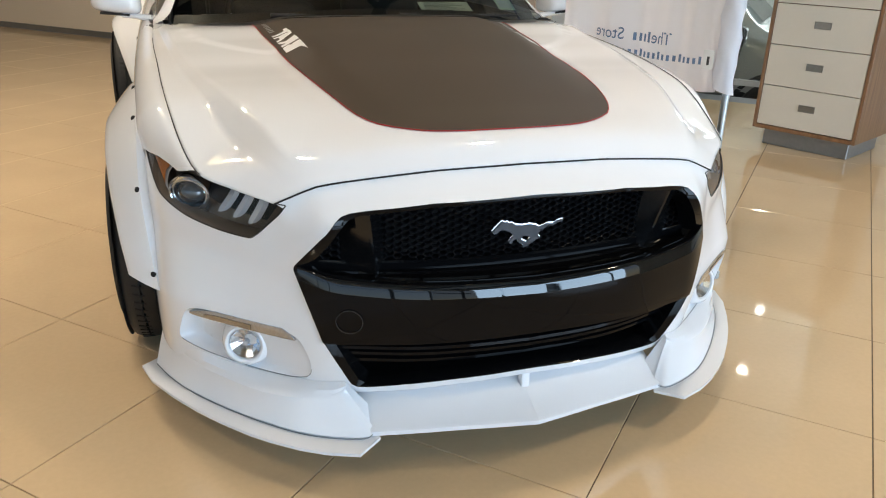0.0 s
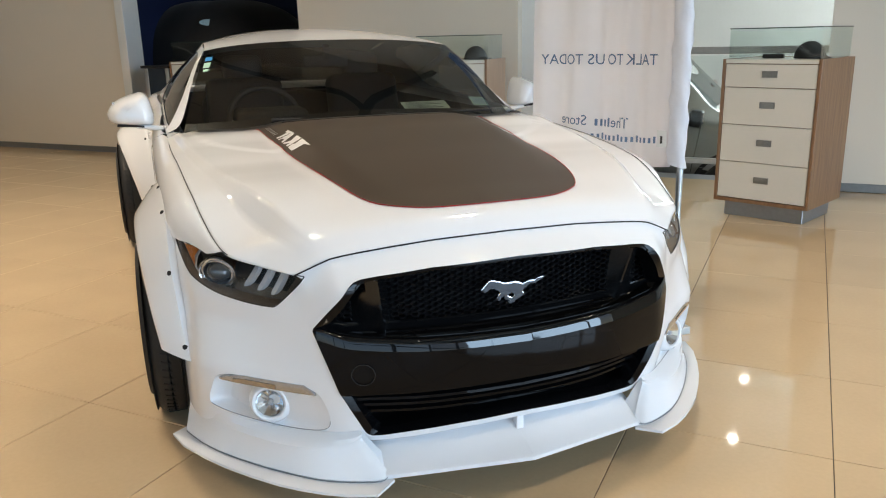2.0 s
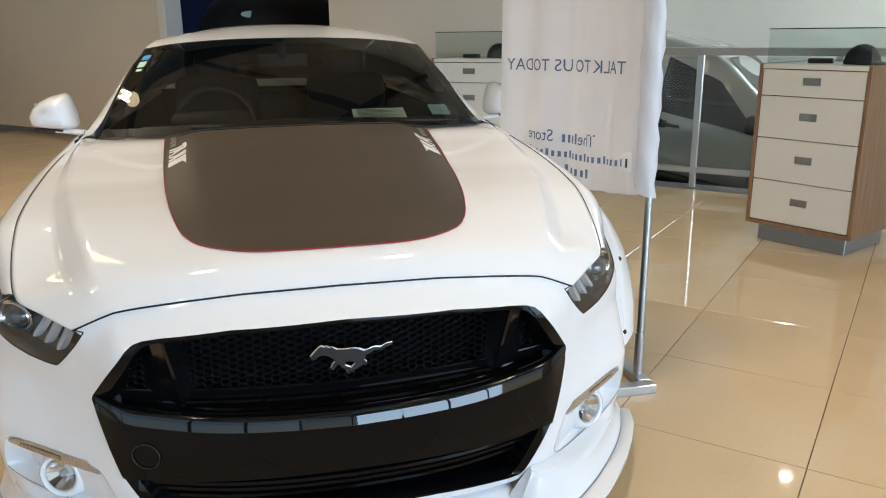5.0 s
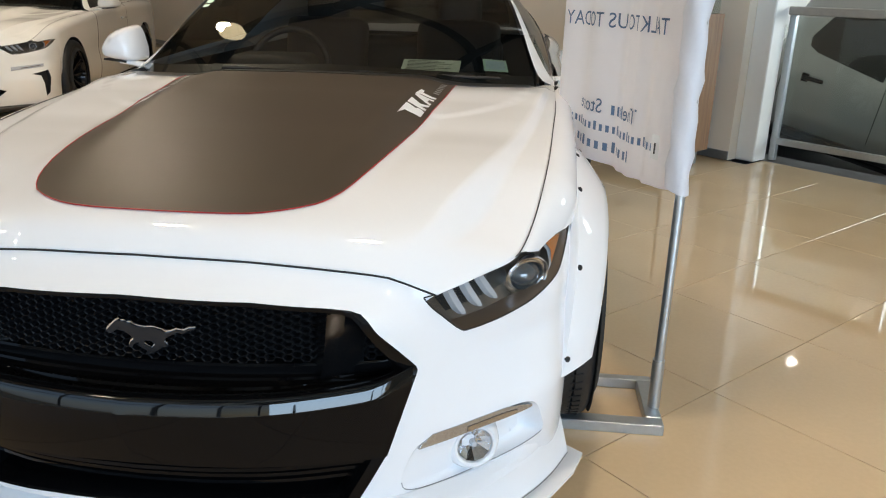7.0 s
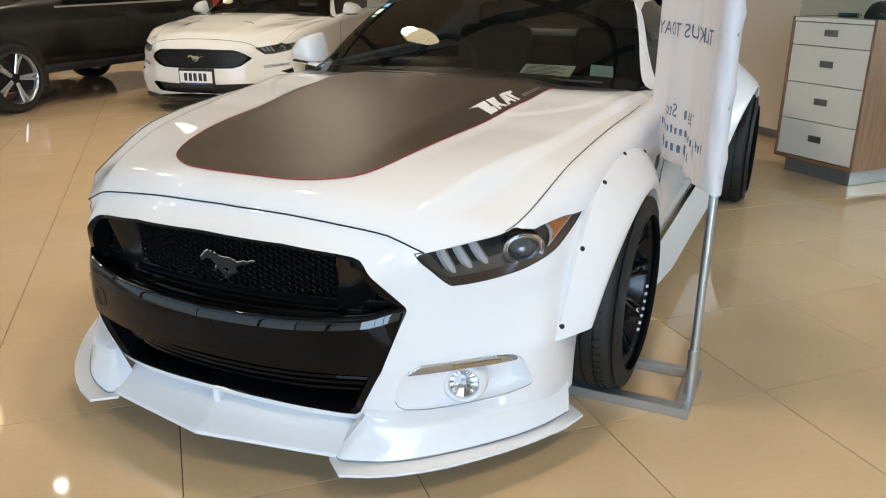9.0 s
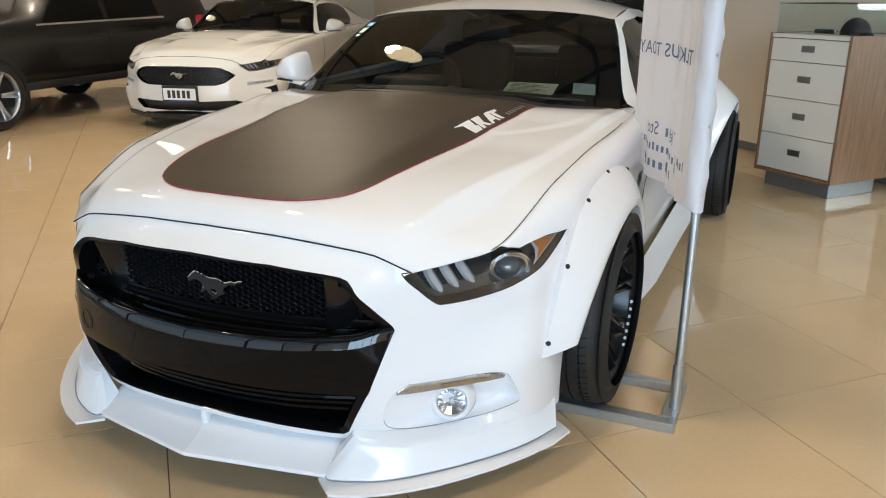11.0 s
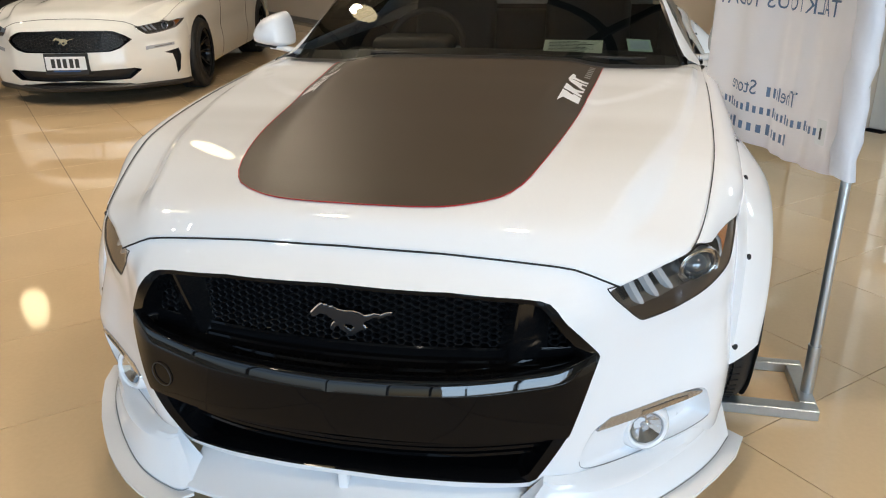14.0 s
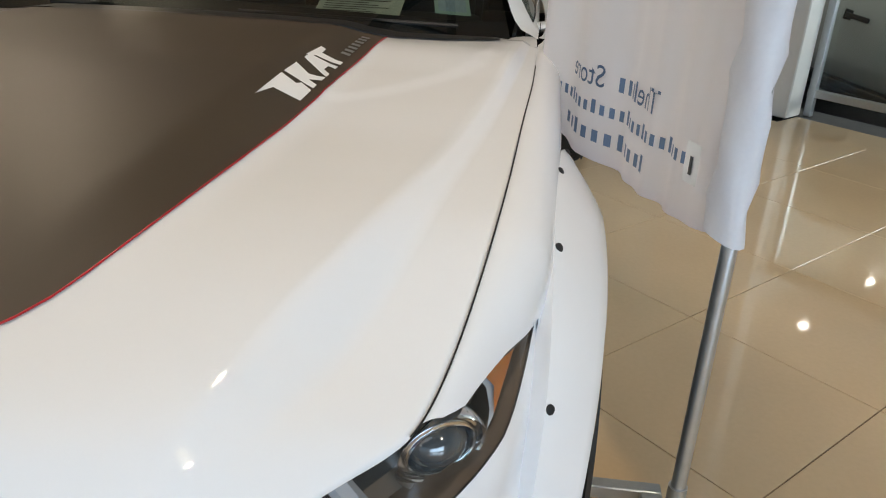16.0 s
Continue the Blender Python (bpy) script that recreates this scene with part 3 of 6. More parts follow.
# ---- feather flag ----
def flag():
    t = thing("flag_banner", (1.219, 2.576, 0), 0, "white cloth flag banner on a silver pole, print showing through reversed", "flag")
    part("pole", tube([(0, 0, 0.05), (0.004, 0.002, 1.2), (0.0, 0.0, 2.6)], 0.0145, 16), SILVER, t, "silver tube pole")
    part("socket", tube([(0, 0, 0.03), (0, 0, 0.20)], 0.019, 16), SILVER, t)
    f = part("foot_frame", box(-0.44, 0.016, -0.122, -0.072, 0, 0.035, 0.003), SILVER, t, "flat U-shaped silver steel foot", flat=True)
    part("foot_bar", box(-0.44, 0.016, 0.165, 0.20, 0, 0.035, 0.003), SILVER, f, flat=True)
    part("cross_bar", box(-0.034, 0.016, -0.072, 0.165, 0, 0.035, 0.003), SILVER, f, flat=True)
    away = Vector((-0.40, 0.915, 0)).normalized()
    side = Vector((-away.y, away.x, 0))
    z0, z1, width = 0.735, 2.5, 0.79

    def sheet(s, z):
        k = (z - z0) / (z1 - z0)
        w = 0.014 * math.sin(s * 22 + 1.2 * k) * (0.3 + s) + 0.015 * math.sin(s * 9 + 0.6) + 0.006 * math.sin(s * 47 + 0.8 * k) * (0.5 + 0.5 * math.sin(s * 6))
        drop = 0.03 * math.sin(s * math.pi) - 0.022 * s
        return away * (0.045 + s * width) + side * w + Vector((0, 0, z - drop * max(0, 1 - (z - z0) / 0.3) * 1.0))

    rows = [[sheet(s, z) for s in np.linspace(0, 1, 61)] for z in np.linspace(z0, z1, 41)]
    part("cloth", grid(rows), CLOTH, t, "white cloth with soft folds")
    srows = []
    for z in np.linspace(0.745, 2.5, 34):
        ring = []
        for k in range(20):
            a = k * math.tau / 20
            pl = 0.004 * math.sin(z * 31 + 3 * a) + 0.003 * math.sin(z * 57 + a)
            ring.append(away * (0.020 + (0.042 + pl) * math.cos(a)) + side * ((0.030 + pl) * math.sin(a)) + Vector((0, 0, z + 0.012 * math.cos(a))))
        srows.append(ring)
    part("sleeve", grid(srows, closed=True), SLEEVE, t, "satin pole sleeve with puckers")
    hem = [[sheet(s, z0) + side * o + Vector((0, 0, dz)) for s in np.linspace(0, 1, 61)] for o, dz in ((-0.003, 0.016), (-0.004, 0.0), (0.003, 0.0), (0.003, 0.016))]
    part("hem", grid(hem), CLOTH, t)

    def lay(bm, s, z):
        """Lays flat writing (x across, z up) on the cloth, reading from its other side."""
        for v in bm.verts:
            q = sheet(min(max((s * width + v.co.x) / width, 0), 1), z + v.co.z)
            v.co = q + side * (0.0022 + 0.5 * abs(v.co.y))
        return bm

    part("print_line", lay(words("TALK TO US TODAY", 0.068, False, align="LEFT"), 0.10, 1.170), PRINT, t, "blue-grey capital letters", kind="stuff")
    part("print_line", lay(words("The", 0.066, False, align="LEFT"), 0.28, 0.895), PRINT, t, "blue-grey letters", kind="stuff")
    part("print_line", lay(words("Store", 0.066, False, align="LEFT"), 0.575, 0.895), PRINT, t, "blue-grey letters", kind="stuff")

    def bars(s0, s1, z, h, n):
        bm = bmesh.new()
        step = (s1 - s0) / n
        for i in range(n):
            x = (s0 + i * step) * width
            hh = h * (1.0 if i % 4 else 1.32)
            sub = patch([(x, 0), (x + step * width * 0.5, 0), (x + step * width * 0.5, hh), (x, hh)], [], 0.02, lambda a, b: Vector((a, 0, b)))
            join(bm, sub)
        return lay(bm, 0, z)

    part("print_bar", bars(0.42, 0.55, 0.895, 0.030, 4), PRINT, t, "blue-grey print", kind="stuff")
    part("print_bar", bars(0.09, 0.92, 0.837, 0.022, 26), PRINT, t, "blue-grey print", kind="stuff")
    part("print_bar", bars(0.32, 0.80, 0.776, 0.026, 11), PRINT, t, "blue-grey print", kind="stuff")
    tag = box(-0.025, 0.025, -0.001, 0.001, -0.035, 0.035)
    off = side * 0.040 - away * 0.050
    tg = part("care_tag", turned(lay(tag, 0.085, 0.865), Matrix.Translation(off)), WHITEPRINT, t, "small white sewn tag")
    part("tag_print", turned(lay(box(-0.006, 0.006, -0.0015, 0.0015, -0.022, 0.010), 0.085, 0.867), Matrix.Translation(off + side * 0.002)), INK, tg)
    return t


flag()


# ---- sports coupe ----
VK = (0, 0.09, 0.21, 0.43, 0.68, 0.87, 1)
H_YC = spline(VK, (1.732, 1.795, 2.00, 2.35, 2.75, 3.05, 3.27))
H_ZC = spline(VK, (0.770, 0.821, 0.863, 0.921, 0.967, 0.976, 0.966))
H_XE = spline(VK, (0.600, 0.680, 0.767, 0.827, 0.849, 0.863, 0.868))
H_YE = spline(VK, (1.805, 1.895, 2.000, 2.35, 2.74, 3.04, 3.34))
H_ZE = spline(VK, (0.691, 0.702, 0.726, 0.842, 0.884, 0.900, 0.917))
P_FRONT = spline((0, 0.33, 0.5, 0.667, 0.833, 0.93, 1), (0, 0.05, 0.14, 0.27, 0.46, 0.76, 1))
DOME_X = spline((1.6, 1.9, 2.0, 2.12, 2.4, 2.8, 3.2, 3.5), (0.30, 0.34, 0.38, 0.41, 0.455, 0.485, 0.502, 0.505))
DOME_Z = spline((1.6, 2.0, 2.2, 2.4, 2.6, 2.9, 3.15, 3.5), (0.0, 0.008, 0.020, 0.038, 0.053, 0.046, 0.026, 0.022))

FOLD_IN = spline((1.70, 1.83, 1.92, 2.04, 2.17, 2.35, 2.44, 2.78, 3.10, 3.40), (0.475, 0.530, 0.570, 0.604, 0.645, 0.690, 0.714, 0.774, 0.812, 0.835))
FOLD_OUT = spline((1.70, 1.83, 1.88, 1.99, 2.19, 2.47, 2.70, 3.10, 3.40), (0.500, 0.570, 0.597, 0.645, 0.704, 0.759, 0.795, 0.832, 0.855))
ARC_Y = spline((0.46, 0.52, 0.58, 0.66, 0.70, 0.745, 0.775, 0.80), (2.68, 2.71, 2.76, 2.86, 2.92, 3.03, 3.17, 3.29))


def ease(q):
    q = min(1.0, max(0.0, q))
    return q * q * (3 - 2 * q)


def hood_at(s, v):
    """The bonnet's skin: a raised dome, a shelf beside it, and a fold that runs out towards the windscreen."""
    x = s * H_XE(v)
    y = H_YC(v) + (H_YE(v) - H_YC(v)) * s ** 2.2
    zc, ze = H_ZC(v), H_ZE(v)
    k = ease(v / 0.34)
    xd = DOME_X(y)
    dome = 0.008 * min(1, x / 0.45) ** 2 + DOME_Z(y) * ease((x - xd + 0.13) / 0.16)
    left = zc - 0.008 - DOME_Z(y) - ze
    w = max(0.0, (x - xd + 0.01) / (H_XE(v) - xd + 0.01))
    wi, wo = ((min(g(y), H_XE(v) - 0.004 * n) - xd + 0.01) / (H_XE(v) - xd + 0.01) for g, n in ((FOLD_IN, 2), (FOLD_OUT, 1)))
    if w < wi:
        f = w / wi * 0.14
    elif w < wo:
        f = 0.14 + (w - wi) / (wo - wi) * 0.62
    else:
        f = 0.76 + (w - wo) / (1 - wo) * 0.24
    rise = 0.0045 * ease((y - ARC_Y(min(max(x, 0.46), 0.80))) / 0.028) * ease((x - 0.44) / 0.05) * ease((0.80 - x) / 0.04)
    return Vector((x, y, zc - (zc - ze) * P_FRONT(s) * (1 - k) - (dome + left * f) * k + rise))


def hood_row(v):
    """One row of the bonnet from its middle to its edge, with points on both edges of the fold."""
    stops = []
    for g in (FOLD_IN, FOLD_OUT):
        lo, hi = 0.3, 1.0
        for _ in range(24):
            s = (lo + hi) / 2
            lo, hi = (s, hi) if s * H_XE(v) < g(H_YC(v) + (H_YE(v) - H_YC(v)) * s ** 2.2) else (lo, s)
        stops.append(min(s, 0.985))
    a, b = stops[0], max(stops[1], stops[0] + 0.008)
    return [hood_at(s, v) for s in list(np.linspace(0, a, 46)) + list(np.linspace(a, b, 6))[1:] + list(np.linspace(b, 1, 12))[1:]]


def hood_over(x, y, lift=0.0):
    """The bonnet's skin over the plan point (x, y)."""
    ax = abs(x)
    lo, hi = 0.0, 1.0
    for _ in range(22):
        v = (lo + hi) / 2
        s = min(ax / H_XE(v), 1)
        if H_YC(v) + (H_YE(v) - H_YC(v)) * s ** 2.2 < y:
            lo = v
        else:
            hi = v
    s = min(ax / H_XE(v), 1)
    p = hood_at(s, v)
    return Vector((x, y, p.z + lift))


PLAN = curve([(0, 1.600, 0), (0.15, 1.608, 0), (0.30, 1.632, 0), (0.45, 1.680, 0), (0.52, 1.710, 0), (0.60, 1.772, 0), (0.70, 1.855, 0),
              (0.80, 1.935, 0), (0.86, 2.000, 0), (0.889, 2.075, 0), (0.902, 2.160, 0), (0.905, 2.30, 0)], 220)
PX, PY = np.array([p.x for p in PLAN]), np.array([p.y for p in PLAN])
PA = np.concatenate(([0], np.cumsum(np.hypot(np.diff(PX), np.diff(PY)))))


def arc_of(x):
    return float(np.interp(x, PX, PA))


SEAM_S = np.linspace(0, 1, 30)
SEAM_X, SEAM_Y, SEAM_Z = (np.array([hood_at(s, 0)[k] for s in SEAM_S]) for k in range(3))


def nose_y(x, y, z):
    mid = 1 - min(1, max(0, (x - 0.3) / 0.3))
    return y + 1.36 * max(0, z - 0.58) ** 2 * (0.35 + 0.65 * mid) + max(0, x - 0.5) * 1.5 * max(0, z - 0.4) + 1.25 * max(0, 0.4 - z) ** 2


SEAM_FIX = np.array([yy - nose_y(xx, float(np.interp(xx, PX, PY)), zz) for xx, yy, zz in zip(SEAM_X, SEAM_Y, SEAM_Z)])


def nose(a, z, inset=0.0):
    """The front bumper's skin at arc length a from the middle, height z; a positive inset stands proud of it."""
    x, y = float(np.interp(a, PA, PX)), float(np.interp(a, PA, PY))
    w = min(1, max(0, (z - float(np.interp(x, SEAM_X, SEAM_Z)) + 0.09) / 0.09)) * min(1, max(0, (0.62 - x) / 0.045))
    p = Vector((x, nose_y(x, y, z) + float(np.interp(x, SEAM_X, SEAM_FIX)) * w * w * (3 - 2 * w), z))
    bulge = 0.018 * max(0, 1 - ((z - 0.625) / 0.088) ** 2) ** 1.5 * min(1, max(0, (x - 0.60) / 0.12)) * min(1, max(0, (0.905 - x) / 0.06))
    inset += bulge
    if inset:
        a2 = min(a + 0.01, PA[-1])
        t = Vector((float(np.interp(a2, PA, PX)) - x, float(np.interp(a2, PA, PY)) - y, 0))
        t = t.normalized() if t.length > 1e-6 else Vector((0, 1, 0))
        p += Vector((t.y, -t.x, 0)) * inset
    return p


def nose_x(x, z, inset=0.0):
    return nose(arc_of(x), z, inset)


EV = np.linspace(0.15, 1, 80)
EY, EX, EZ = (np.array([f(v) for v in EV]) for f in (H_YE, H_XE, H_ZE))
BELT_X = spline((3.34, 3.6, 4.6, 5.4, 6.0, 6.36), (0.868, 0.868, 0.862, 0.86, 0.82, 0.76))
BELT_Z = spline((3.34, 3.6, 4.6, 5.4, 6.36), (0.917, 0.933, 0.965, 0.985, 0.965))


def XE_Y(y):
    return float(np.interp(y, EY, EX)) if y < 3.34 else BELT_X(y)


def ZE_Y(y):
    return float(np.interp(y, EY, EZ)) if y < 3.34 else BELT_Z(y)


XW_Y = spline((2.0, 2.13, 2.25, 2.35, 2.7, 3.4, 4.6, 5.4, 6.0, 6.36), (0.79, 0.838, 0.888, 0.911, 0.925, 0.935, 0.935, 0.955, 0.92, 0.84))
DROP_Y = spline((2.0, 2.25, 2.40, 2.67, 3.0, 3.4, 5.0), (0.05, 0.09, 0.085, 0.080, 0.075, 0.075, 0.085))


def flank(y, z, out=0.0):
    """The car's side skin at (y, z)."""
    q = max(0, ZE_Y(y) - z)
    k = max(0.0, 1 - q / DROP_Y(y))
    x = XE_Y(y) + (XW_Y(y) - XE_Y(y)) * math.sqrt(1 - k * k)
    x -= 0.9 * max(0, 0.42 - z) ** 2
    x -= 0.018 * math.exp(-((z - 0.55) / 0.10) ** 2) * min(1, max(0, (y - 2.9) / 0.5)) * min(1, max(0, (4.9 - y) / 0.4))
    return Vector((x + out, y, z))


def flank_patch(loop, step):
    """A panel of the side, finer towards its top edge."""
    loop = [(y, math.sqrt(max(0.0, ZE_Y(y) - z))) for y, z in resample(loop, step)]
    return patch(loop, [], step, lambda y, p: flank(y, ZE_Y(y) - p * p))


RAIL_Y = spline((3.42, 3.94, 4.4, 4.9, 5.35, 6.0), (0.93, 1.268, 1.308, 1.292, 1.220, 1.0))
RAILX_Y = spline((3.42, 3.94, 4.4, 4.9, 5.35, 6.0), (0.80, 0.640, 0.610, 0.585, 0.575, 0.60))


def green(y, z, out=0.0):
    """Side of the cabin between the belt line and the roof."""
    zb, zr = ZE_Y(y), max(RAIL_Y(y), ZE_Y(y) + 0.004)
    k = min(max((z - zb) / (zr - zb), 0), 1)
    x = XE_Y(y) * (1 - k) + RAILX_Y(y) * k + (0.010 + 0.025 * ease((y - 3.7) / 0.6)) * math.sin(k * math.pi)
    return Vector((x + out, y, z))


def arch(cy, r, a0, a1, n=18, cz=0.345):
    return [(cy + r * math.cos(radians(a)), cz + r * math.sin(radians(a))) for a in np.linspace(a0, a1, n)]


SEAM = [(hood_at(s, 0).x, hood_at(s, 0).z) for s in np.linspace(0, 1, 15)]
LAMP_LOW = [(0.575, 0.688), (0.602, 0.650), (0.643, 0.600), (0.665, 0.592), (0.72, 0.597), (0.79, 0.613), (0.845, 0.645), (0.876, 0.687), (0.889, 0.722)]
LAMP_SLIM = [(x, z + 0.026 * math.sin(min(1, (x - 0.575) / 0.09) * math.pi / 2) * (1 if x < 0.8 else (0.889 - x) / 0.089)) for x, z in LAMP_LOW]
LAMP_TOP = [(0.85, 0.722), (0.81, 0.716), (0.765, 0.7065), (0.70, 0.7015), (0.64, 0.6955)]
MOUTH = [(0, 0.255), (0.2, 0.246), (0.315, 0.235), (0.40, 0.222), (0.43, 0.221), (0.446, 0.232), (0.508, 0.355), (0.517, 0.372), (0.566, 0.528), (0.569, 0.540), (0.566, 0.550),
         (0.478, 0.667), (0.462, 0.680), (0.440, 0.687), (0.40, 0.693), (0.25, 0.708), (0, 0.715)]
POCKET = [(p.x, p.y) for p in curve([(0.572, 0.362, 0), (0.62, 0.374, 0), (0.70, 0.381, 0), (0.785, 0.386, 0), (0.822, 0.372, 0), (0.838, 0.33, 0), (0.846, 0.285, 0), (0.83, 0.266, 0), (0.76, 0.244, 0), (0.68, 0.230, 0), (0.60, 0.228, 0), (0.556, 0.238, 0), (0.540, 0.262, 0), (0.546, 0.31, 0)], 56, True)]


def to_arc(loop):
    return [(arc_of(x), z) for x, z in loop]


def wheel(t, side, cy, face, width, r=0.345, rim=0.255, label="", alloy=None, spokes=10, dish=1.0, steer=0.0, wide=1.0):
    """A tyre with tread grooves, and a deep black split-spoke rim; face is the outer side."""
    w = thing_part("wheel", t, label)
    alloy = alloy or RIM
    c = Vector((side * face, cy, r))
    prof = [(0.02, rim - 0.012), (0.0, rim), (-0.006, rim + 0.012), (-0.002, rim + 0.03), (0.004, rim + 0.05), (0.0, r - 0.03), (-0.012, r - 0.012), (-0.032, r - 0.002)]
    n = 4
    for k in range(n):
        a = -0.036 - (width - 0.08) * (k + 0.42) / n
        b = -0.036 - (width - 0.08) * (k + 0.56) / n
        prof += [(a, r), (a - 0.001, r - 0.009), (b, r - 0.009), (b - 0.001, r)]
    prof += [(-width + 0.03, r - 0.002), (-width + 0.008, r - 0.03), (-width, rim + 0.02), (-width + 0.02, rim - 0.01)]
    m = Matrix.Translation(c) @ Matrix.Translation((-side * width / 2, 0, 0)) @ Matrix.Rotation(radians(steer), 4, "Z") @ Matrix.Translation((side * width / 2, 0, 0)) @ Matrix.Scale(side, 4, (1, 0, 0))
    tyre = turned(spin(prof, 64), m)
    part("tyre", tyre, RUBBER, w, "low-profile black tyre")
    sip = bmesh.new()
    for k in range(72):
        a = k * math.tau / 72
        s = box(-0.07, -0.034, -0.0022, 0.0022, r - 0.016, r + 0.0006)
        join(sip, s, Matrix.Rotation(a, 4, "X") @ Matrix.Rotation(radians(18), 4, "Z"))
        s = box(-width + 0.034, -width + 0.07, -0.0022, 0.0022, r - 0.016, r + 0.0006)
        join(sip, s, Matrix.Rotation(a + 0.03, 4, "X"))
    tagged(part("tread_pattern", turned(sip, m), DARK, w, flat=True), kind="stuff")
    barrel = turned(spin([(-0.002, rim - 0.002), (-0.004, rim + 0.008), (-0.012, rim - 0.006), (-0.03, rim - 0.016), (-0.14, rim - 0.03), (-width + 0.01, rim - 0.02)], 56), m)
    rm = part("rim", barrel, alloy, w, "alloy rim")
    part("hub_disc", turned(spin([(-0.13, 0.0), (-0.13, 0.15), (-0.14, 0.165), (-0.17, 0.17)], 40), m), SILVER, w, "brake disc behind the spokes")
    for k in range(spokes):
        a = k * math.tau / spokes
        for d in (-0.085 * (1 + wide) / 2, 0.085 * (1 + wide) / 2):
            rows = []
            for q in np.linspace(0, 1, 6):
                rad = 0.05 + (rim - 0.068) * q
                off = a + d * q ** 0.7
                dep = (-0.085 + 0.055 * q ** 1.6) * dish
                ww = (0.013 - 0.004 * q) * wide
                tang = Vector((0, -math.sin(off), math.cos(off)))
                ctr = Vector((dep, rad * math.cos(off), rad * math.sin(off)))
                rows.append([ctr - tang * ww, ctr - tang * ww * 0.5 + Vector((0.012, 0, 0)), ctr + tang * ww * 0.5 + Vector((0.012, 0, 0)), ctr + tang * ww, ctr + Vector((-0.02, 0, 0))])
            part("spoke", turned(grid(rows, closed=True, cap=True), m), alloy, rm)
    part("centre_cap", turned(spin([(-0.062 * dish, 0.0), (-0.064 * dish, 0.028), (-0.075 * dish, 0.036), (-0.10 * dish, 0.06)], 24), m), RIM, rm)
    return w, m


def thing_part(name, parent, label=""):
    """A part that only gathers its own pieces would be no mesh, so it starts as the hub."""
    ob = part(name, spin([(-0.12, 0.0), (-0.12, 0.045), (-0.2, 0.045)], 16), DARK, parent)
    ob.data.transform(Matrix.Scale(0.01, 4))
    if label:
        tagged(ob, label)
    return ob


def horse(scale, mat, parent, at, lean=0.0):
    """The grille badge, a plain running shape."""
    body = [(-0.072, 0.010), (-0.064, 0.020), (-0.056, 0.029), (-0.050, 0.033), (-0.046, 0.030), (-0.040, 0.031), (-0.036, 0.027), (-0.030, 0.028), (-0.022, 0.022), (-0.008, 0.020),
            (0.008, 0.021), (0.020, 0.018), (0.028, 0.013), (0.036, 0.015), (0.046, 0.0195), (0.058, 0.018), (0.068, 0.024), (0.079, 0.0255), (0.078, 0.0225), (0.069, 0.0205), (0.059, 0.0135), (0.047, 0.0145),
            (0.038, 0.008), (0.030, 0.004), (0.026, -0.006), (0.032, -0.014), (0.022, -0.017), (0.010, -0.026), (-0.004, -0.034), (-0.008, -0.031), (0.002, -0.022), (0.010, -0.012), (0.004, -0.006),
            (-0.008, -0.006), (-0.010, -0.014), (0.000, -0.020), (0.008, -0.030), (0.004, -0.032), (-0.008, -0.024), (-0.018, -0.018), (-0.018, -0.010), (-0.026, -0.013), (-0.030, -0.022), (-0.036, -0.020),
            (-0.032, -0.010), (-0.026, -0.004), (-0.032, 0.004), (-0.042, 0.012), (-0.054, 0.013), (-0.062, 0.006), (-0.068, 0.004)]
    bm = prism([(x * scale * 1.08, z * scale * 0.93) for x, z in body], 0.0, 0.008, lambda x, z, d: at + Vector((x, lean * z + (0.004 - d), z)), 0.0)
    em = part("emblem", bm, CHROME if mat is BADGE else mat, parent, "polished metal badge in the grille", angle=25)
    # dark layer set lower, leaving bare chrome on top as a painted highlight
    if mat is BADGE:
        bm = prism([(x * scale * 1.065, z * scale * 0.93 - 0.0036) for x, z in body], 0.007, 0.011, lambda x, z, d: at + Vector((x, lean * z + (0.004 - d), z)), 0.0)
        part("badge_shade_layer", bm, mat, em, "dark layer that paints shade onto the chrome badge", angle=25)
    return em


def hexes(x0, x1, z0, z1, place, w=0.0255, h=0.0165, wall=0.0022, clip=None):
    bm = bmesh.new()
    nx, nz = int((x1 - x0) / (w * 0.75)) + 2, int((z1 - z0) / h) + 2
    shape = [(0.5, 0), (0.25, 0.5), (-0.25, 0.5), (-0.5, 0), (-0.25, -0.5), (0.25, -0.5)]
    for i in range(nx):
        for j in range(nz):
            cx, cz = x0 + i * w * 0.75, z0 + (j + 0.5 * (i % 2)) * h
            if not (x0 <= cx <= x1 and z0 <= cz <= z1) or (clip and not clip(cx, cz)):
                continue
            o = [bm.verts.new(place(cx + a * w, cz + b * h, 0.0)) for a, b in shape]
            k = [bm.verts.new(place(cx + a * (w - 2 * wall), cz + b * (h - 1.8 * wall), 0.002)) for a, b in shape]
            d = [bm.verts.new(place(cx + a * (w - 3 * wall), cz + b * (h - 2.6 * wall), 0.016)) for a, b in shape]
            for n in range(6):
                q = (n + 1) % 6
                bm.faces.new((o[n], o[q], k[q], k[n]))
                bm.faces.new((k[n], k[q], d[q], d[n]))
    return bm


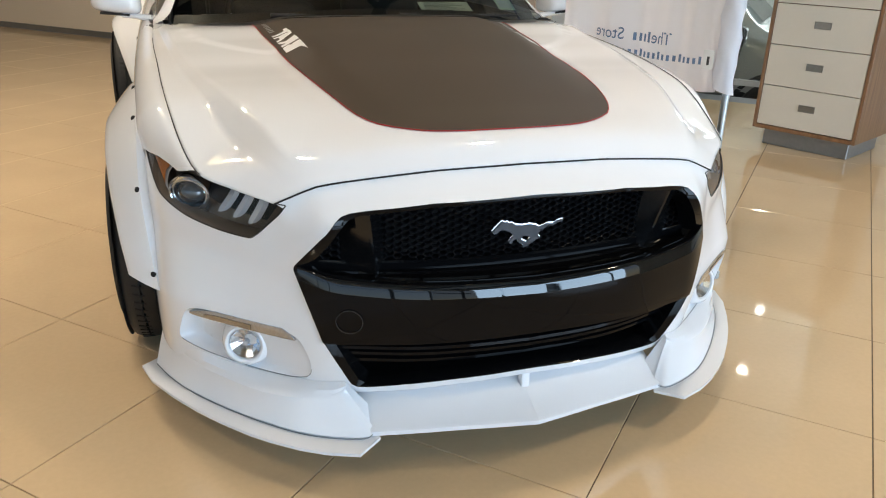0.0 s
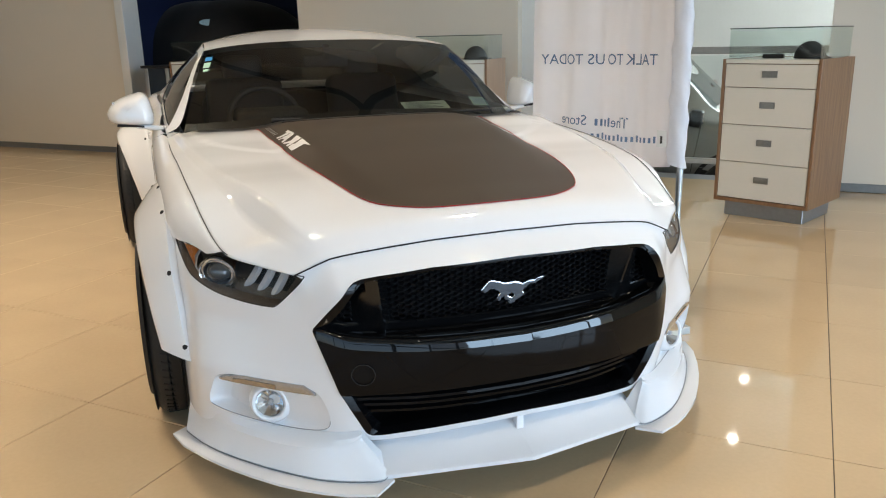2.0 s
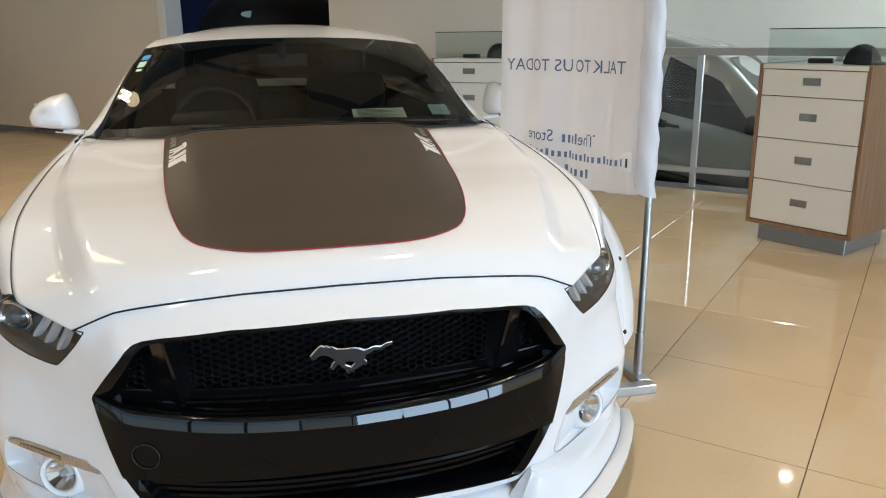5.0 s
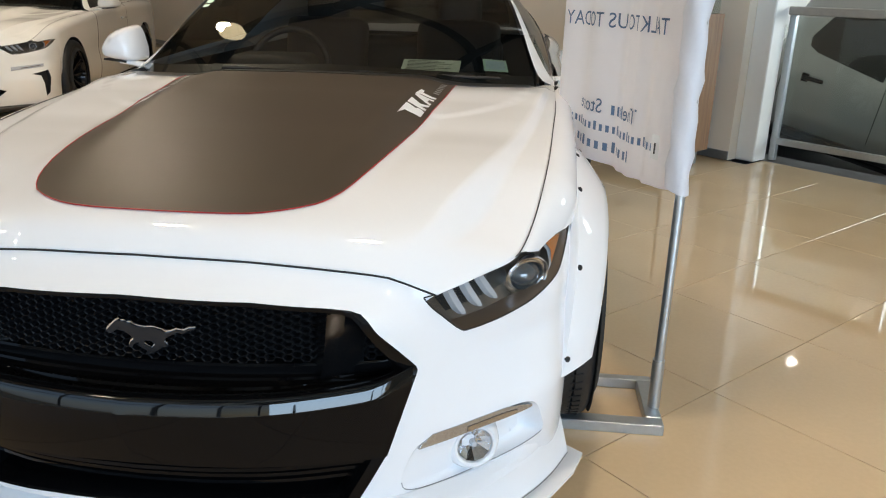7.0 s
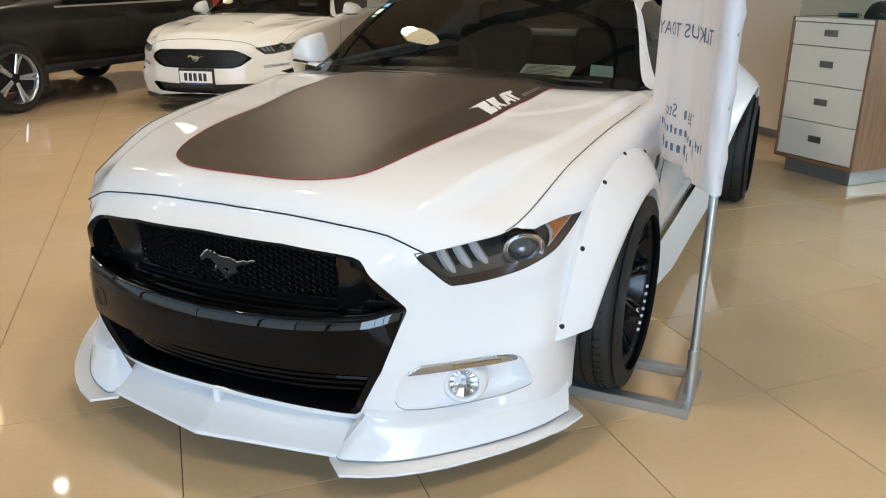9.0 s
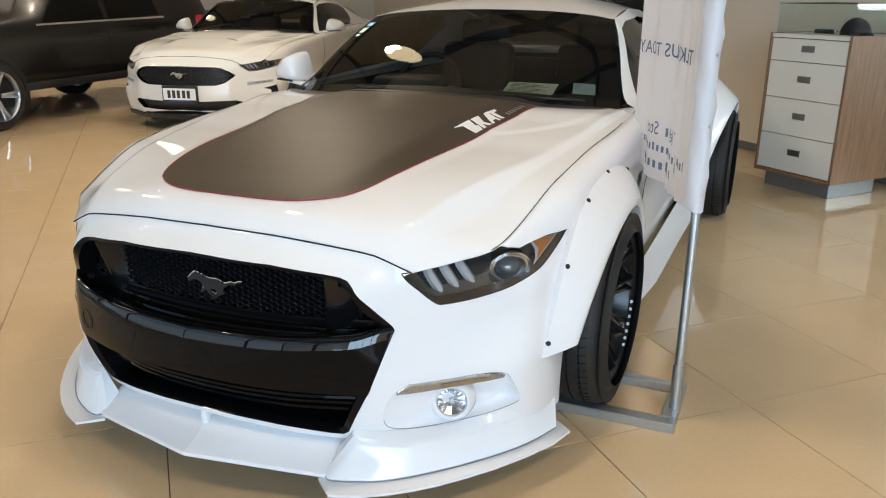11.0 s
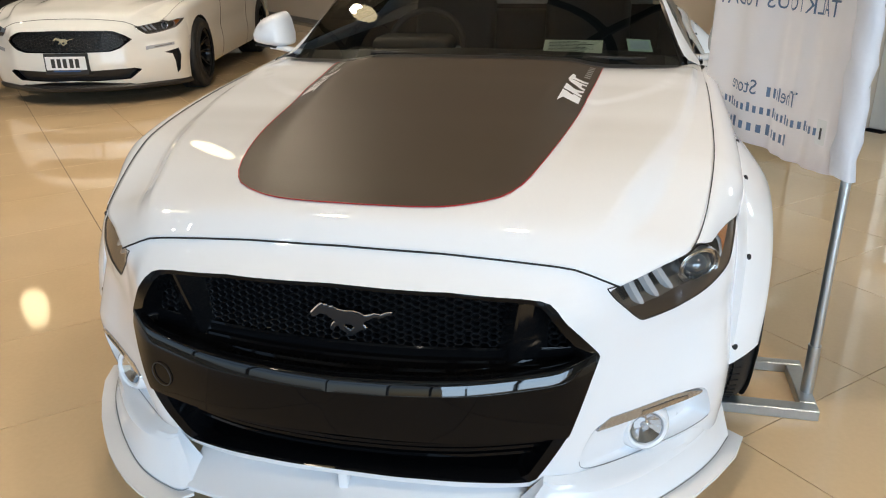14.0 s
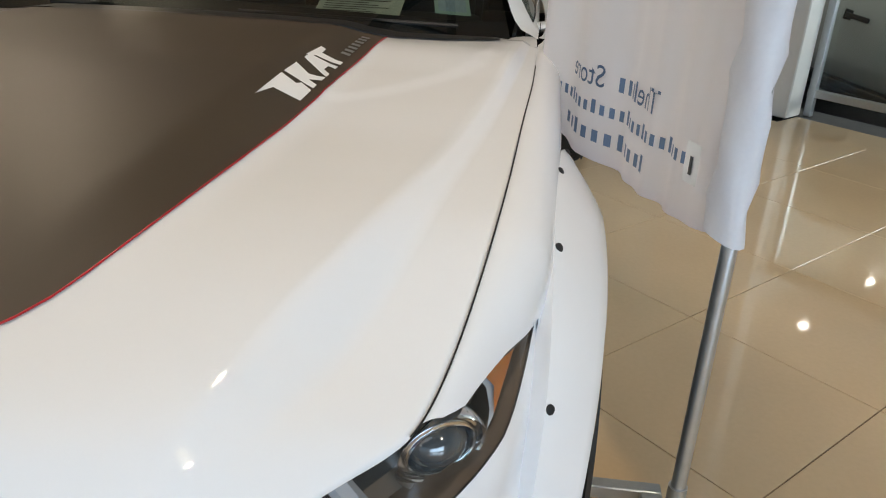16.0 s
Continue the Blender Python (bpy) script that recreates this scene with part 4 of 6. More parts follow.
def lamp_unit(t, side, kit):
    """One headlight: dark housing, three slanted light bars, projector with rings, amber corner, clear cover."""
    low = curve([(x, z, 0) for x, z in (LAMP_LOW if kit else LAMP_SLIM)], 40)
    outline = to_arc([(p.x, p.y) for p in low] + LAMP_TOP)
    fl = (lambda b: b) if side > 0 else flipped
    hl = part("headlight", fl(patch(outline, [], 0.02, lambda a, z: nose(a, z, -0.062))), SMOKE, t, "smoked headlight with three light bars and amber corner")
    rim = resample(outline, 0.015)
    rows = [[nose(a, z, 0.001) for a, z in rim], [nose(a, z, -0.064) for a, z in rim]]
    part("lamp_bezel", fl(grid(rows, closed=True)), SMOKE, hl)
    part("lamp_seal", fl(tube([nose(a, z, 0.0002) for a, z in rim + rim[:1]], 0.0016, 6)), BLACK, hl)
    for k in range(3):
        x0 = 0.626 + 0.030 * k
        top, low = 0.690 + 0.002 * k, (0.622 + 0.007 * k if kit else 0.644 + 0.001 * k)
        rows = []
        for q in np.linspace(0, 1, 7):
            xx, zz = x0 + 0.030 * q ** 1.2, top + (low - top) * q
            ww = 0.0105 * min(1, 0.75 + q) * (1 if q < 0.95 else 0.6)
            rows.append([nose_x(xx - ww, zz, -0.024), nose_x(xx - ww * 0.4, zz, -0.012), nose_x(xx + ww * 0.6, zz, -0.012), nose_x(xx + ww, zz, -0.024)])
        part("light_bar", fl(grid(rows)), FROST, hl, "frosted grey light bar")
    c = nose_x(0.793, 0.654, -0.030) if kit else nose_x(0.778, 0.674, -0.03)
    n = (nose_x(0.775, 0.668, 0.0) - nose_x(0.775, 0.668, -0.05)).normalized()
    n = (n + Vector((-0.02, -0.10, -0.10 if kit else 0.05))).normalized()
    m = Matrix.Translation(c) @ n.to_track_quat("X", "Z").to_matrix().to_4x4()
    mp = m @ (Matrix.Diagonal((1.25, 1.5, 1.16, 1)) if kit else Matrix.Scale(0.78, 4))
    part("projector", fl(turned(spin([(0.018, 0.0), (0.016, 0.010), (0.011, 0.018), (0.003, 0.024), (-0.006, 0.027)], 32), mp)), LENS, hl, "glass projector lens")
    part("projector_ring", fl(turned(spin([(-0.006, 0.027), (0.003, 0.029), (0.006, 0.031), (0.003, 0.033), (-0.003, 0.034), (-0.003, 0.037), (0.004, 0.038), (0.006, 0.040), (0.002, 0.042), (-0.02, 0.043)], 40), mp)), CHROME, hl, "chrome ring")
    if kit:
        arc = np.linspace(radians(195), radians(340), 24)
        rows = [[(0.004, 0.062 * math.cos(a), 0.052 * math.sin(a)) for a in arc], [(0.010, (0.066 + 0.003 * math.sin(k / 23 * math.pi)) * math.cos(a), (0.055 + 0.003 * math.sin(k / 23 * math.pi)) * math.sin(a)) for k, a in enumerate(arc)],
                [(0.002, (0.067 + 0.007 * math.sin(k / 23 * math.pi)) * math.cos(a), (0.056 + 0.007 * math.sin(k / 23 * math.pi)) * math.sin(a)) for k, a in enumerate(arc)]]
        part("lower_arc", fl(turned(grid(rows), m)), CHROME, hl, "chrome arc under the projector")
        # black patch that darkens the upper part of the housing
        shade = to_arc([(0.600, 0.690), (0.640, 0.622), (0.70, 0.632), (0.755, 0.645), (0.748, 0.70), (0.70, 0.699), (0.64, 0.694)])
        part("upper_patch", fl(patch(shade, [], 0.015, lambda a, z: nose(a, z, -0.050))), BLACK, hl, "black patch in the upper housing")
    amb = to_arc([(0.838, 0.650), (0.858, 0.676), (0.885, 0.717), (0.850, 0.7185), (0.826, 0.713), (0.840, 0.690), (0.842, 0.668)])
    part("corner_frame", fl(patch(amb, [], 0.012, lambda a, z: nose(a, z, -0.017))), FROST, hl, "pale frame of the corner reflector")
    amb = to_arc([(0.843, 0.664), (0.856, 0.682), (0.877, 0.713), (0.850, 0.715), (0.833, 0.710), (0.846, 0.690)])
    part("amber_reflector", fl(patch(amb, [], 0.012, lambda a, z: nose(a, z, -0.012))), AMBER, hl, "amber corner reflector")
    part("lamp_cover", fl(patch(outline, [], 0.02, lambda a, z: nose(a, z, -0.0015))), CLEAR, hl).visible_shadow = False
    return hl


def fog_unit(t, side, paint):
    fl = (lambda b: b) if side > 0 else flipped
    loop = to_arc(POCKET)
    ring = resample(loop, 0.012)
    cx, cz = sum(p[0] for p in ring) / len(ring), sum(p[1] for p in ring) / len(ring)

    def sh(p, k):
        return (cx + (p[0] - cx) * k, cz + (p[1] - cz) * k)

    a0, a1 = min(p[0] for p in ring), max(p[0] for p in ring)

    def deep(a):
        return 0.14 + 1.75 * ((a - a0) / (a1 - a0))

    rows = [[nose(a, z, d * deep(a)) for a, z in (sh(p, k) for p in ring)] for k, d in ((1, 0.0), (0.992, -0.003), (0.97, -0.010), (0.93, -0.018), (0.87, -0.024), (0.78, -0.027))]
    pk = part("fog_pocket", fl(grid(rows, closed=True)), paint, t, "recessed white fog lamp pocket")
    part("pocket_floor", fl(patch([sh(p, 0.78) for p in ring], [], 0.02, lambda a, z: nose(a, z, -0.027 * deep(a)))), paint, pk)
    part("pocket_gap", fl(tube([nose(arc_of(x), z, 0.0) for x, z in POCKET[26:50]], 0.0011, 6)), PLINTH, pk)
    c = nose_x(0.694, 0.300, -0.012)
    n = Vector((0.38, -0.92, 0.08)).normalized()
    m = Matrix.Translation(c) @ n.to_track_quat("X", "Z").to_matrix().to_4x4()
    part("fog_collar", fl(turned(spin([(-0.03, 0.070), (-0.008, 0.064), (0.008, 0.056), (0.013, 0.049), (0.010, 0.043), (0.000, 0.040)], 40), m)), paint, pk, "white collar round the lamp")
    bowl = spin([(-0.02, 0.004), (-0.016, 0.014), (-0.006, 0.026), (0.006, 0.040)], 12)
    fg = part("fog_lamp", fl(turned(bowl, m)), CHROME, pk, "faceted chrome fog lamp", flat=True)
    part("fog_bulb", fl(turned(spin([(0.004, 0.0), (0.002, 0.007), (-0.02, 0.008)], 12), m)), FROST, fg)
    part("fog_lens", fl(turned(spin([(0.010, 0.0), (0.009, 0.02), (0.006, 0.040)], 32), m)), CLEAR, fg).visible_shadow = False
    rows, glow_rows = [], []
    for q in np.linspace(0, 1, 241):
        x = 0.574 + 0.238 * q
        z = 0.353 + 0.012 * q - 0.004 * math.sin(q * math.pi)
        h = 0.010 + 0.018 * min(1, q * 9) - 0.020 * max(0, (q - 0.72) / 0.28) ** 1.6
        rib = 0.0006 * abs(math.sin(q * 75))
        rows.append([nose_x(x, z, -0.012), nose_x(x, z, 0.002 + rib), nose_x(x + 0.001, z + h * 0.5, 0.0045 + rib), nose_x(x + 0.002, z + h, 0.002 + rib), nose_x(x + 0.002, z + h, -0.012)])
        if 0.40 < q < 0.86:
            glow_rows.append([nose_x(x, z + h * 0.12, 0.0036 + rib), nose_x(x, z + h * 0.38, 0.0052 + rib), nose_x(x, z + h * 0.62, 0.0054 + rib)])
    sig = part("turn_signal", fl(grid(rows, closed=True, cap=True)), CRYSTAL, pk, "ribbed clear turn signal strip", angle=60)
    part("signal_bulb", fl(grid(glow_rows)), AMBERGLASS, sig, "amber tinted ribs", angle=60)
    return pk


SLOT = [(0.770, 0.445), (0.868, 0.470), (0.884, 0.40), (0.868, 0.275), (0.845, 0.245), (0.848, 0.36), (0.832, 0.425)]


def corner_unit(t, side, paint):
    """Corner of the standard bumper: a black slot that opens behind a blade, with a clear signal strip over it."""
    fl = (lambda b: b) if side > 0 else flipped
    ring = resample(to_arc(SLOT), 0.015)
    sl = part("corner_slot", fl(grid([[nose(a, z, d) for a, z in ring] for d in (0.0, -0.035)], closed=True)), BLACK, t, "black slot in the bumper corner")
    part("slot_floor", fl(patch(ring, [], 0.03, lambda a, z: nose(a, z, -0.034))), DARK, sl)
    rows = []
    for q in np.linspace(0, 1, 20):
        x, z, h = 0.640 + 0.20 * q, 0.478 + 0.022 * q, 0.036 - 0.008 * q
        rows.append([nose_x(x, z, -0.004), nose_x(x, z + 0.004, 0.005), nose_x(x, z + h - 0.004, 0.005), nose_x(x, z + h, -0.004)])
    sg = part("signal_strip", fl(grid(rows)), FROST, t, "slim clear signal strip", angle=60)
    part("strip_core", fl(grid([[nose_x(0.700 + 0.12 * q, 0.496 + 0.014 * q, 0.0065), nose_x(0.700 + 0.12 * q, 0.502 + 0.014 * q, 0.0065)] for q in np.linspace(0, 1, 14)])), SMOKE, sg, "dark core of the strip")
    return sl


FIN = material("satin_black_fin", (0.005, 0.005, 0.0055), 0.16, spec=0.45, scale=20.0, amount=0.2)
MESH = material("black_grille_mesh", (0.005, 0.005, 0.006), 0.38, spec=0.22, scale=60.0, amount=0.2)
# dark stand-in for the shaded face of the chrome badge
BADGE = material("badge_shade_dark", (0.035, 0.035, 0.038), 0.25, metal=0.6)
BRASS = material("brass_badge", (0.34, 0.25, 0.15), 0.2, metal=1.0)
CRYSTAL = material("ribbed_clear_plastic", (0.50, 0.50, 0.51), 0.10, metal=0.75, coat=1.0, scale=160.0, amount=0.35)
AMBERGLASS = material("amber_ribs", (0.42, 0.33, 0.24), 0.12, metal=0.5, coat=1.0, scale=200.0, amount=0.4)


def mirror_unit(t, side, paint):
    """Door mirror: a deep shell, taller at its outer end, with a dark lower edge and a slim arm."""
    fl = (lambda b: b) if side > 0 else flipped
    rows = []
    for q in np.linspace(0, 1, 14):
        y = 3.545 + 0.165 * q
        k = math.sqrt(max(0.0, 1 - (1 - q) ** 2.4))
        ring = []
        for i in range(32):
            a = i * math.tau / 32
            ca, sa = math.cos(a), math.sin(a)
            ex = abs(ca) ** 0.40 * math.copysign(1, ca)
            ez = abs(sa) ** 0.40 * math.copysign(1, sa)
            w = 0.46 + 0.54 * k
            x = 0.995 + 0.100 * ex * w + 0.018 * q - 0.022 * max(0, ez) * ex
            top = 0.082 - 0.022 * ex - 0.014 * max(0, ex) ** 2
            bot = 0.052 - 0.008 * ex
            z = 0.997 + (top if ez > 0 else bot) * ez * w
            ring.append((x, y + 0.035 * max(0, ex), z))
        rows.append(ring)
    sh = part("door_mirror", fl(grid(rows, closed=True, cap=True)), paint, t, "white door mirror shell on a slim arm", angle=60)
    low = grid([[(0.955 + 0.115 * p, 3.575 + 0.11 * d + 0.03 * p, 0.9445 + 0.004 * (1 - d) + 0.006 * p) for p in np.linspace(0, 1, 9)] for d in (0, 0.5, 1)])
    part("lower_trim", fl(low), BLACK, sh, "dark lower edge", thick=0.008)
    arm = []
    for q in np.linspace(0, 1, 9):
        r = 1.35 - 0.75 * q
        arm.append([(0.832 + 0.155 * q, 3.60 + 0.03 * math.cos(a) * r, 0.920 + 0.022 * math.sin(q * 1.5) + 0.013 * math.sin(a) * r) for a in np.linspace(0, math.tau, 15)[:-1]])
    part("mirror_arm", fl(grid(arm, closed=True, cap=True)), paint, sh)
    part("arm_gap", fl(tube([(0.872, 3.60 + 0.036 * math.cos(a), 0.927 + 0.0155 * math.sin(a)) for a in np.linspace(0, math.tau, 17)], 0.0012, 5)), DARK, sh)
    part("mirror_glass", fl(box(0.925, 1.085, 3.712, 3.714, 0.957, 1.05)), CHROME, sh, flat=True)
    return sh


MOUTH_B = [[(0, 0.225), (0.50, 0.237), (0.60, 0.315), (0.55, 0.335), (0, 0.322)],
           [(0, 0.487), (0.38, 0.489), (0.46, 0.512), (0.557, 0.585), (0.50, 0.632), (0.43, 0.662), (0.38, 0.670), (0, 0.680)]]


def show_front(t, paint):
    """Grille, gloss beam, honeycomb and intake of the show car."""
    # black surround of the mouth: edge band and funnel
    mm = resample(MOUTH, 0.015)
    mm = mm[: next(i for i, p in enumerate(mm) if i > 10 and p[0] < 0.004) + 1]

    def shrink(p, kx, kz, cz=0.47):
        return (p[0] * kx, cz + (p[1] - cz) * kz)

    rows = [[nose_x(*p, 0.001) for p in mm], [nose_x(*shrink(p, 0.985, 0.985), -0.004) for p in mm], [nose_x(*shrink(p, 0.965, 0.965), -0.012) for p in mm], [nose_x(*shrink(p, 0.955, 0.95), -0.06) for p in mm], [Vector((p[0] * 0.95, 1.80 + 0.16 * p[0] ** 2, 0.47 + (p[1] - 0.47) * 0.95)) for p in mm]]
    part("grille_surround", mirrored(grid(rows)), GLOSS, t, "gloss black grille surround", angle=35)
    back = to_arc([(0, 0.22)] + [shrink(p, 0.98, 0.98) for p in mm] + [(0, 0.74)])
    part("grille_backing", mirrored(patch(back, [], 0.05, lambda a, z: Vector((float(np.interp(a, PA, PX)), 1.80 + 0.16 * float(np.interp(a, PA, PX)) ** 2, z)))), DARK, t)
    # gloss panel across the mouth, rolled at its top edge
    TOPZ = spline((0, 0.3, 0.47, 0.567), (0.483, 0.488, 0.498, 0.519))
    LOWZ = spline((0, 0.3, 0.515), (0.374, 0.369, 0.364))
    lips = []
    END_X = lambda z: 0.515 + (z - 0.364) * (0.053 / 0.18)
    rows = []
    for q in np.linspace(0, 1, 34):
        r = []
        for w in np.linspace(0, 1, 9):
            xx = q * 0.567
            z = LOWZ(xx) + (TOPZ(xx) - LOWZ(xx)) * w
            x = q * (END_X(z) - 0.003)
            r.append(nose_x(x, z, 0.006 + 0.0012 * math.sin(w * math.pi * 0.9)))
        e = r[-1]
        lips.append([e, e + Vector((0, 0.0005, 0.002)), e + Vector((0, 0.0052, 0.016)), e + Vector((0, 0.0096, 0.029)), e + Vector((0, 0.0125, 0.032)), e + Vector((0, 0.034, 0.033)), e + Vector((0, 0.050, 0.020))])
        r = [r[0] + Vector((0, 0.07, -0.004)), r[0] + Vector((0, 0.006, -0.003))] + r
        rows.append(r)
    panel = part("bumper_beam", mirrored(grid(rows)), GLOSS, t, "gloss black bumper panel", angle=50)
    part("beam_edge", mirrored(grid(lips)), GLOSSLIP, panel, "rolled upper edge, made more reflective to brighten its highlight", angle=50)
    ring = [nose_x(0.452 + 0.030 * math.cos(a), 0.428 + 0.030 * math.sin(a), 0.0105) for a in np.linspace(0, math.tau, 33)]
    part("tow_cover", flipped(tube(ring, 0.0012, 6)), BLACK, panel)

    def back(x):
        return 1.738 + 0.16 * x * x

    def shelf(x):
        return 0.500 + 0.012 * (x / 0.4) ** 2

    def within(x, z):
        return inside([abs(x)], [z], [shrink(p, 0.955, 0.955) for p in mm] + [(-0.01, 0.73), (-0.01, 0.22)])[0] and z > shelf(x) + 0.036

    part("honeycomb", hexes(-0.545, 0.545, 0.500, 0.715, lambda x, z, d: Vector((x, back(x) + d, z)), clip=within), MESH, t, "black honeycomb grille mesh", flat=True, kind="stuff")
    # stepped shelf between the panel and the honeycomb, and the frame bar under it
    rows = []
    for x in np.linspace(0, 0.545, 30):
        y0, y1 = nose_x(min(x, 0.54), 0.5).y + 0.046, back(x) - 0.004
        y0, z = min(y0, y1 - 0.012), shelf(x)
        rows.append([Vector((x, y0 + (y1 - y0) * k, z + h)) for k, h in ((0, -0.004), (0.36, -0.003), (0.40, 0.003), (0.46, 0.003), (0.50, -0.001), (0.80, 0.001), (0.84, 0.006), (1.0, 0.008), (1.0, 0.026), (1.04, 0.031), (1.5, 0.031))])
    part("grille_shelf", mirrored(grid(rows)), GLOSS, t, "gloss black stepped shelf below the honeycomb", angle=20)
    for sd in (1, -1):
        fl = (lambda b: b) if sd > 0 else flipped
        rows = []
        for q in np.linspace(0, 1, 9):
            z = 0.680 - 0.174 * q
            x = 0.400 - 0.028 * q
            yb, yf = back(x) + 0.012, back(x) - 0.020 - 0.045 * (1 - q)
            rows.append([(x - 0.046, yb, z), (x - 0.012, yf + 0.014, z), (x - 0.003, yf + 0.001, z), (x + 0.003, yf, z), (x + 0.010, yf + 0.005, z), (x + 0.030, yf + 0.016, z), (x + 0.060 + 0.02 * q, yb, z + 0.012 * q)])
        part("grille_fin", fl(grid(rows)), FIN, t, "gloss black upright fin", angle=25)
    for z, d in ((0.335, 0.03), (0.308, 0.045), (0.280, 0.055)):
        rows = [[nose_x(x, z - 0.006, -d - 0.03), nose_x(x, z - 0.004, -d), nose_x(x, z + 0.004, -d - 0.002), nose_x(x, z + 0.010, -d - 0.04)] for x in np.linspace(0, 0.49 - (0.335 - z) * 0.5, 20)]
        part("intake_bar", mirrored(grid(rows)), GLOSS, t, "thin gloss black intake bar")
    horse(1.2, BADGE, t, Vector((0.010, 1.729, 0.593)), 0.02)


def plain_front(t, paint):
    """Two-part grille, plate and lip of the standard car."""
    for loop in MOUTH_B:
        cz = sum(p[1] for p in loop) / len(loop)
        edge = resample(loop, 0.02)
        edge = edge[: next(i for i, p in enumerate(edge) if i > 6 and p[0] < 0.004) + 1]
        rows = [[nose_x(p[0] * k, cz + (p[1] - cz) * k, d) for p in edge] for k, d in ((1, 0.001), (0.975, -0.006), (0.96, -0.05))]
        part("grille_surround", mirrored(grid(rows)), GLOSS, t, "gloss black grille surround", angle=35)
        part("grille_backing", mirrored(patch(to_arc([(p[0], p[1]) for p in edge]), [], 0.05, lambda a, z: nose(a, z, -0.045))), BLACK, t)

    def deep(x, z, d):
        p = nose_x(abs(x), z, -0.022 - d)
        return Vector((math.copysign(p.x, x), p.y, p.z))

    up = MOUTH_B[1]
    part("honeycomb", hexes(-0.54, 0.54, 0.50, 0.665, deep, w=0.04, h=0.026, wall=0.004, clip=lambda x, z: inside([abs(x) + 0.001], [z], up + [(-0.01, 0.68), (-0.01, 0.487)])[0]), BLACK, t, "black honeycomb grille mesh", flat=True, kind="stuff")
    horse(1.15, BRASS, t, Vector((0.0, nose_x(0, 0.59).y + 0.012, 0.587)), 0.10)
    pl = part("plate_holder", box(-0.195, 0.195, nose_x(0, 0.4).y - 0.012, nose_x(0, 0.4).y + 0.05, 0.300, 0.486, 0.006), BLACK, t, "black plate holder", flat=True)
    y = nose_x(0, 0.4).y - 0.014
    part("number_plate", box(-0.18, 0.18, y - 0.003, y, 0.343, 0.460, 0.0015), WHITEPRINT, pl, "white plate with plain black bars", flat=True)
    for k in range(5):
        x = -0.13 + 0.052 * k + (0.006 if k > 2 else 0)
        part("plate_bar", box(x, x + 0.034, y - 0.0045, y - 0.003, 0.362, 0.440), INK, pl, flat=True)
    part("plate_band", box(-0.12, 0.12, y - 0.004, y, 0.327, 0.339), material("dealer_band_blue", (0.02, 0.08, 0.22), 0.4), pl, "dark blue dealer band", flat=True)
    rows = [[nose_x(x, 0.19, -0.01), nose_x(x, 0.165, 0.022), nose_x(x, 0.135, 0.022), nose_x(x, 0.125, -0.10)] for x in np.linspace(0, 0.90, 30)]
    part("front_lip", mirrored(grid(rows)), BLACK, t, "black front lip")


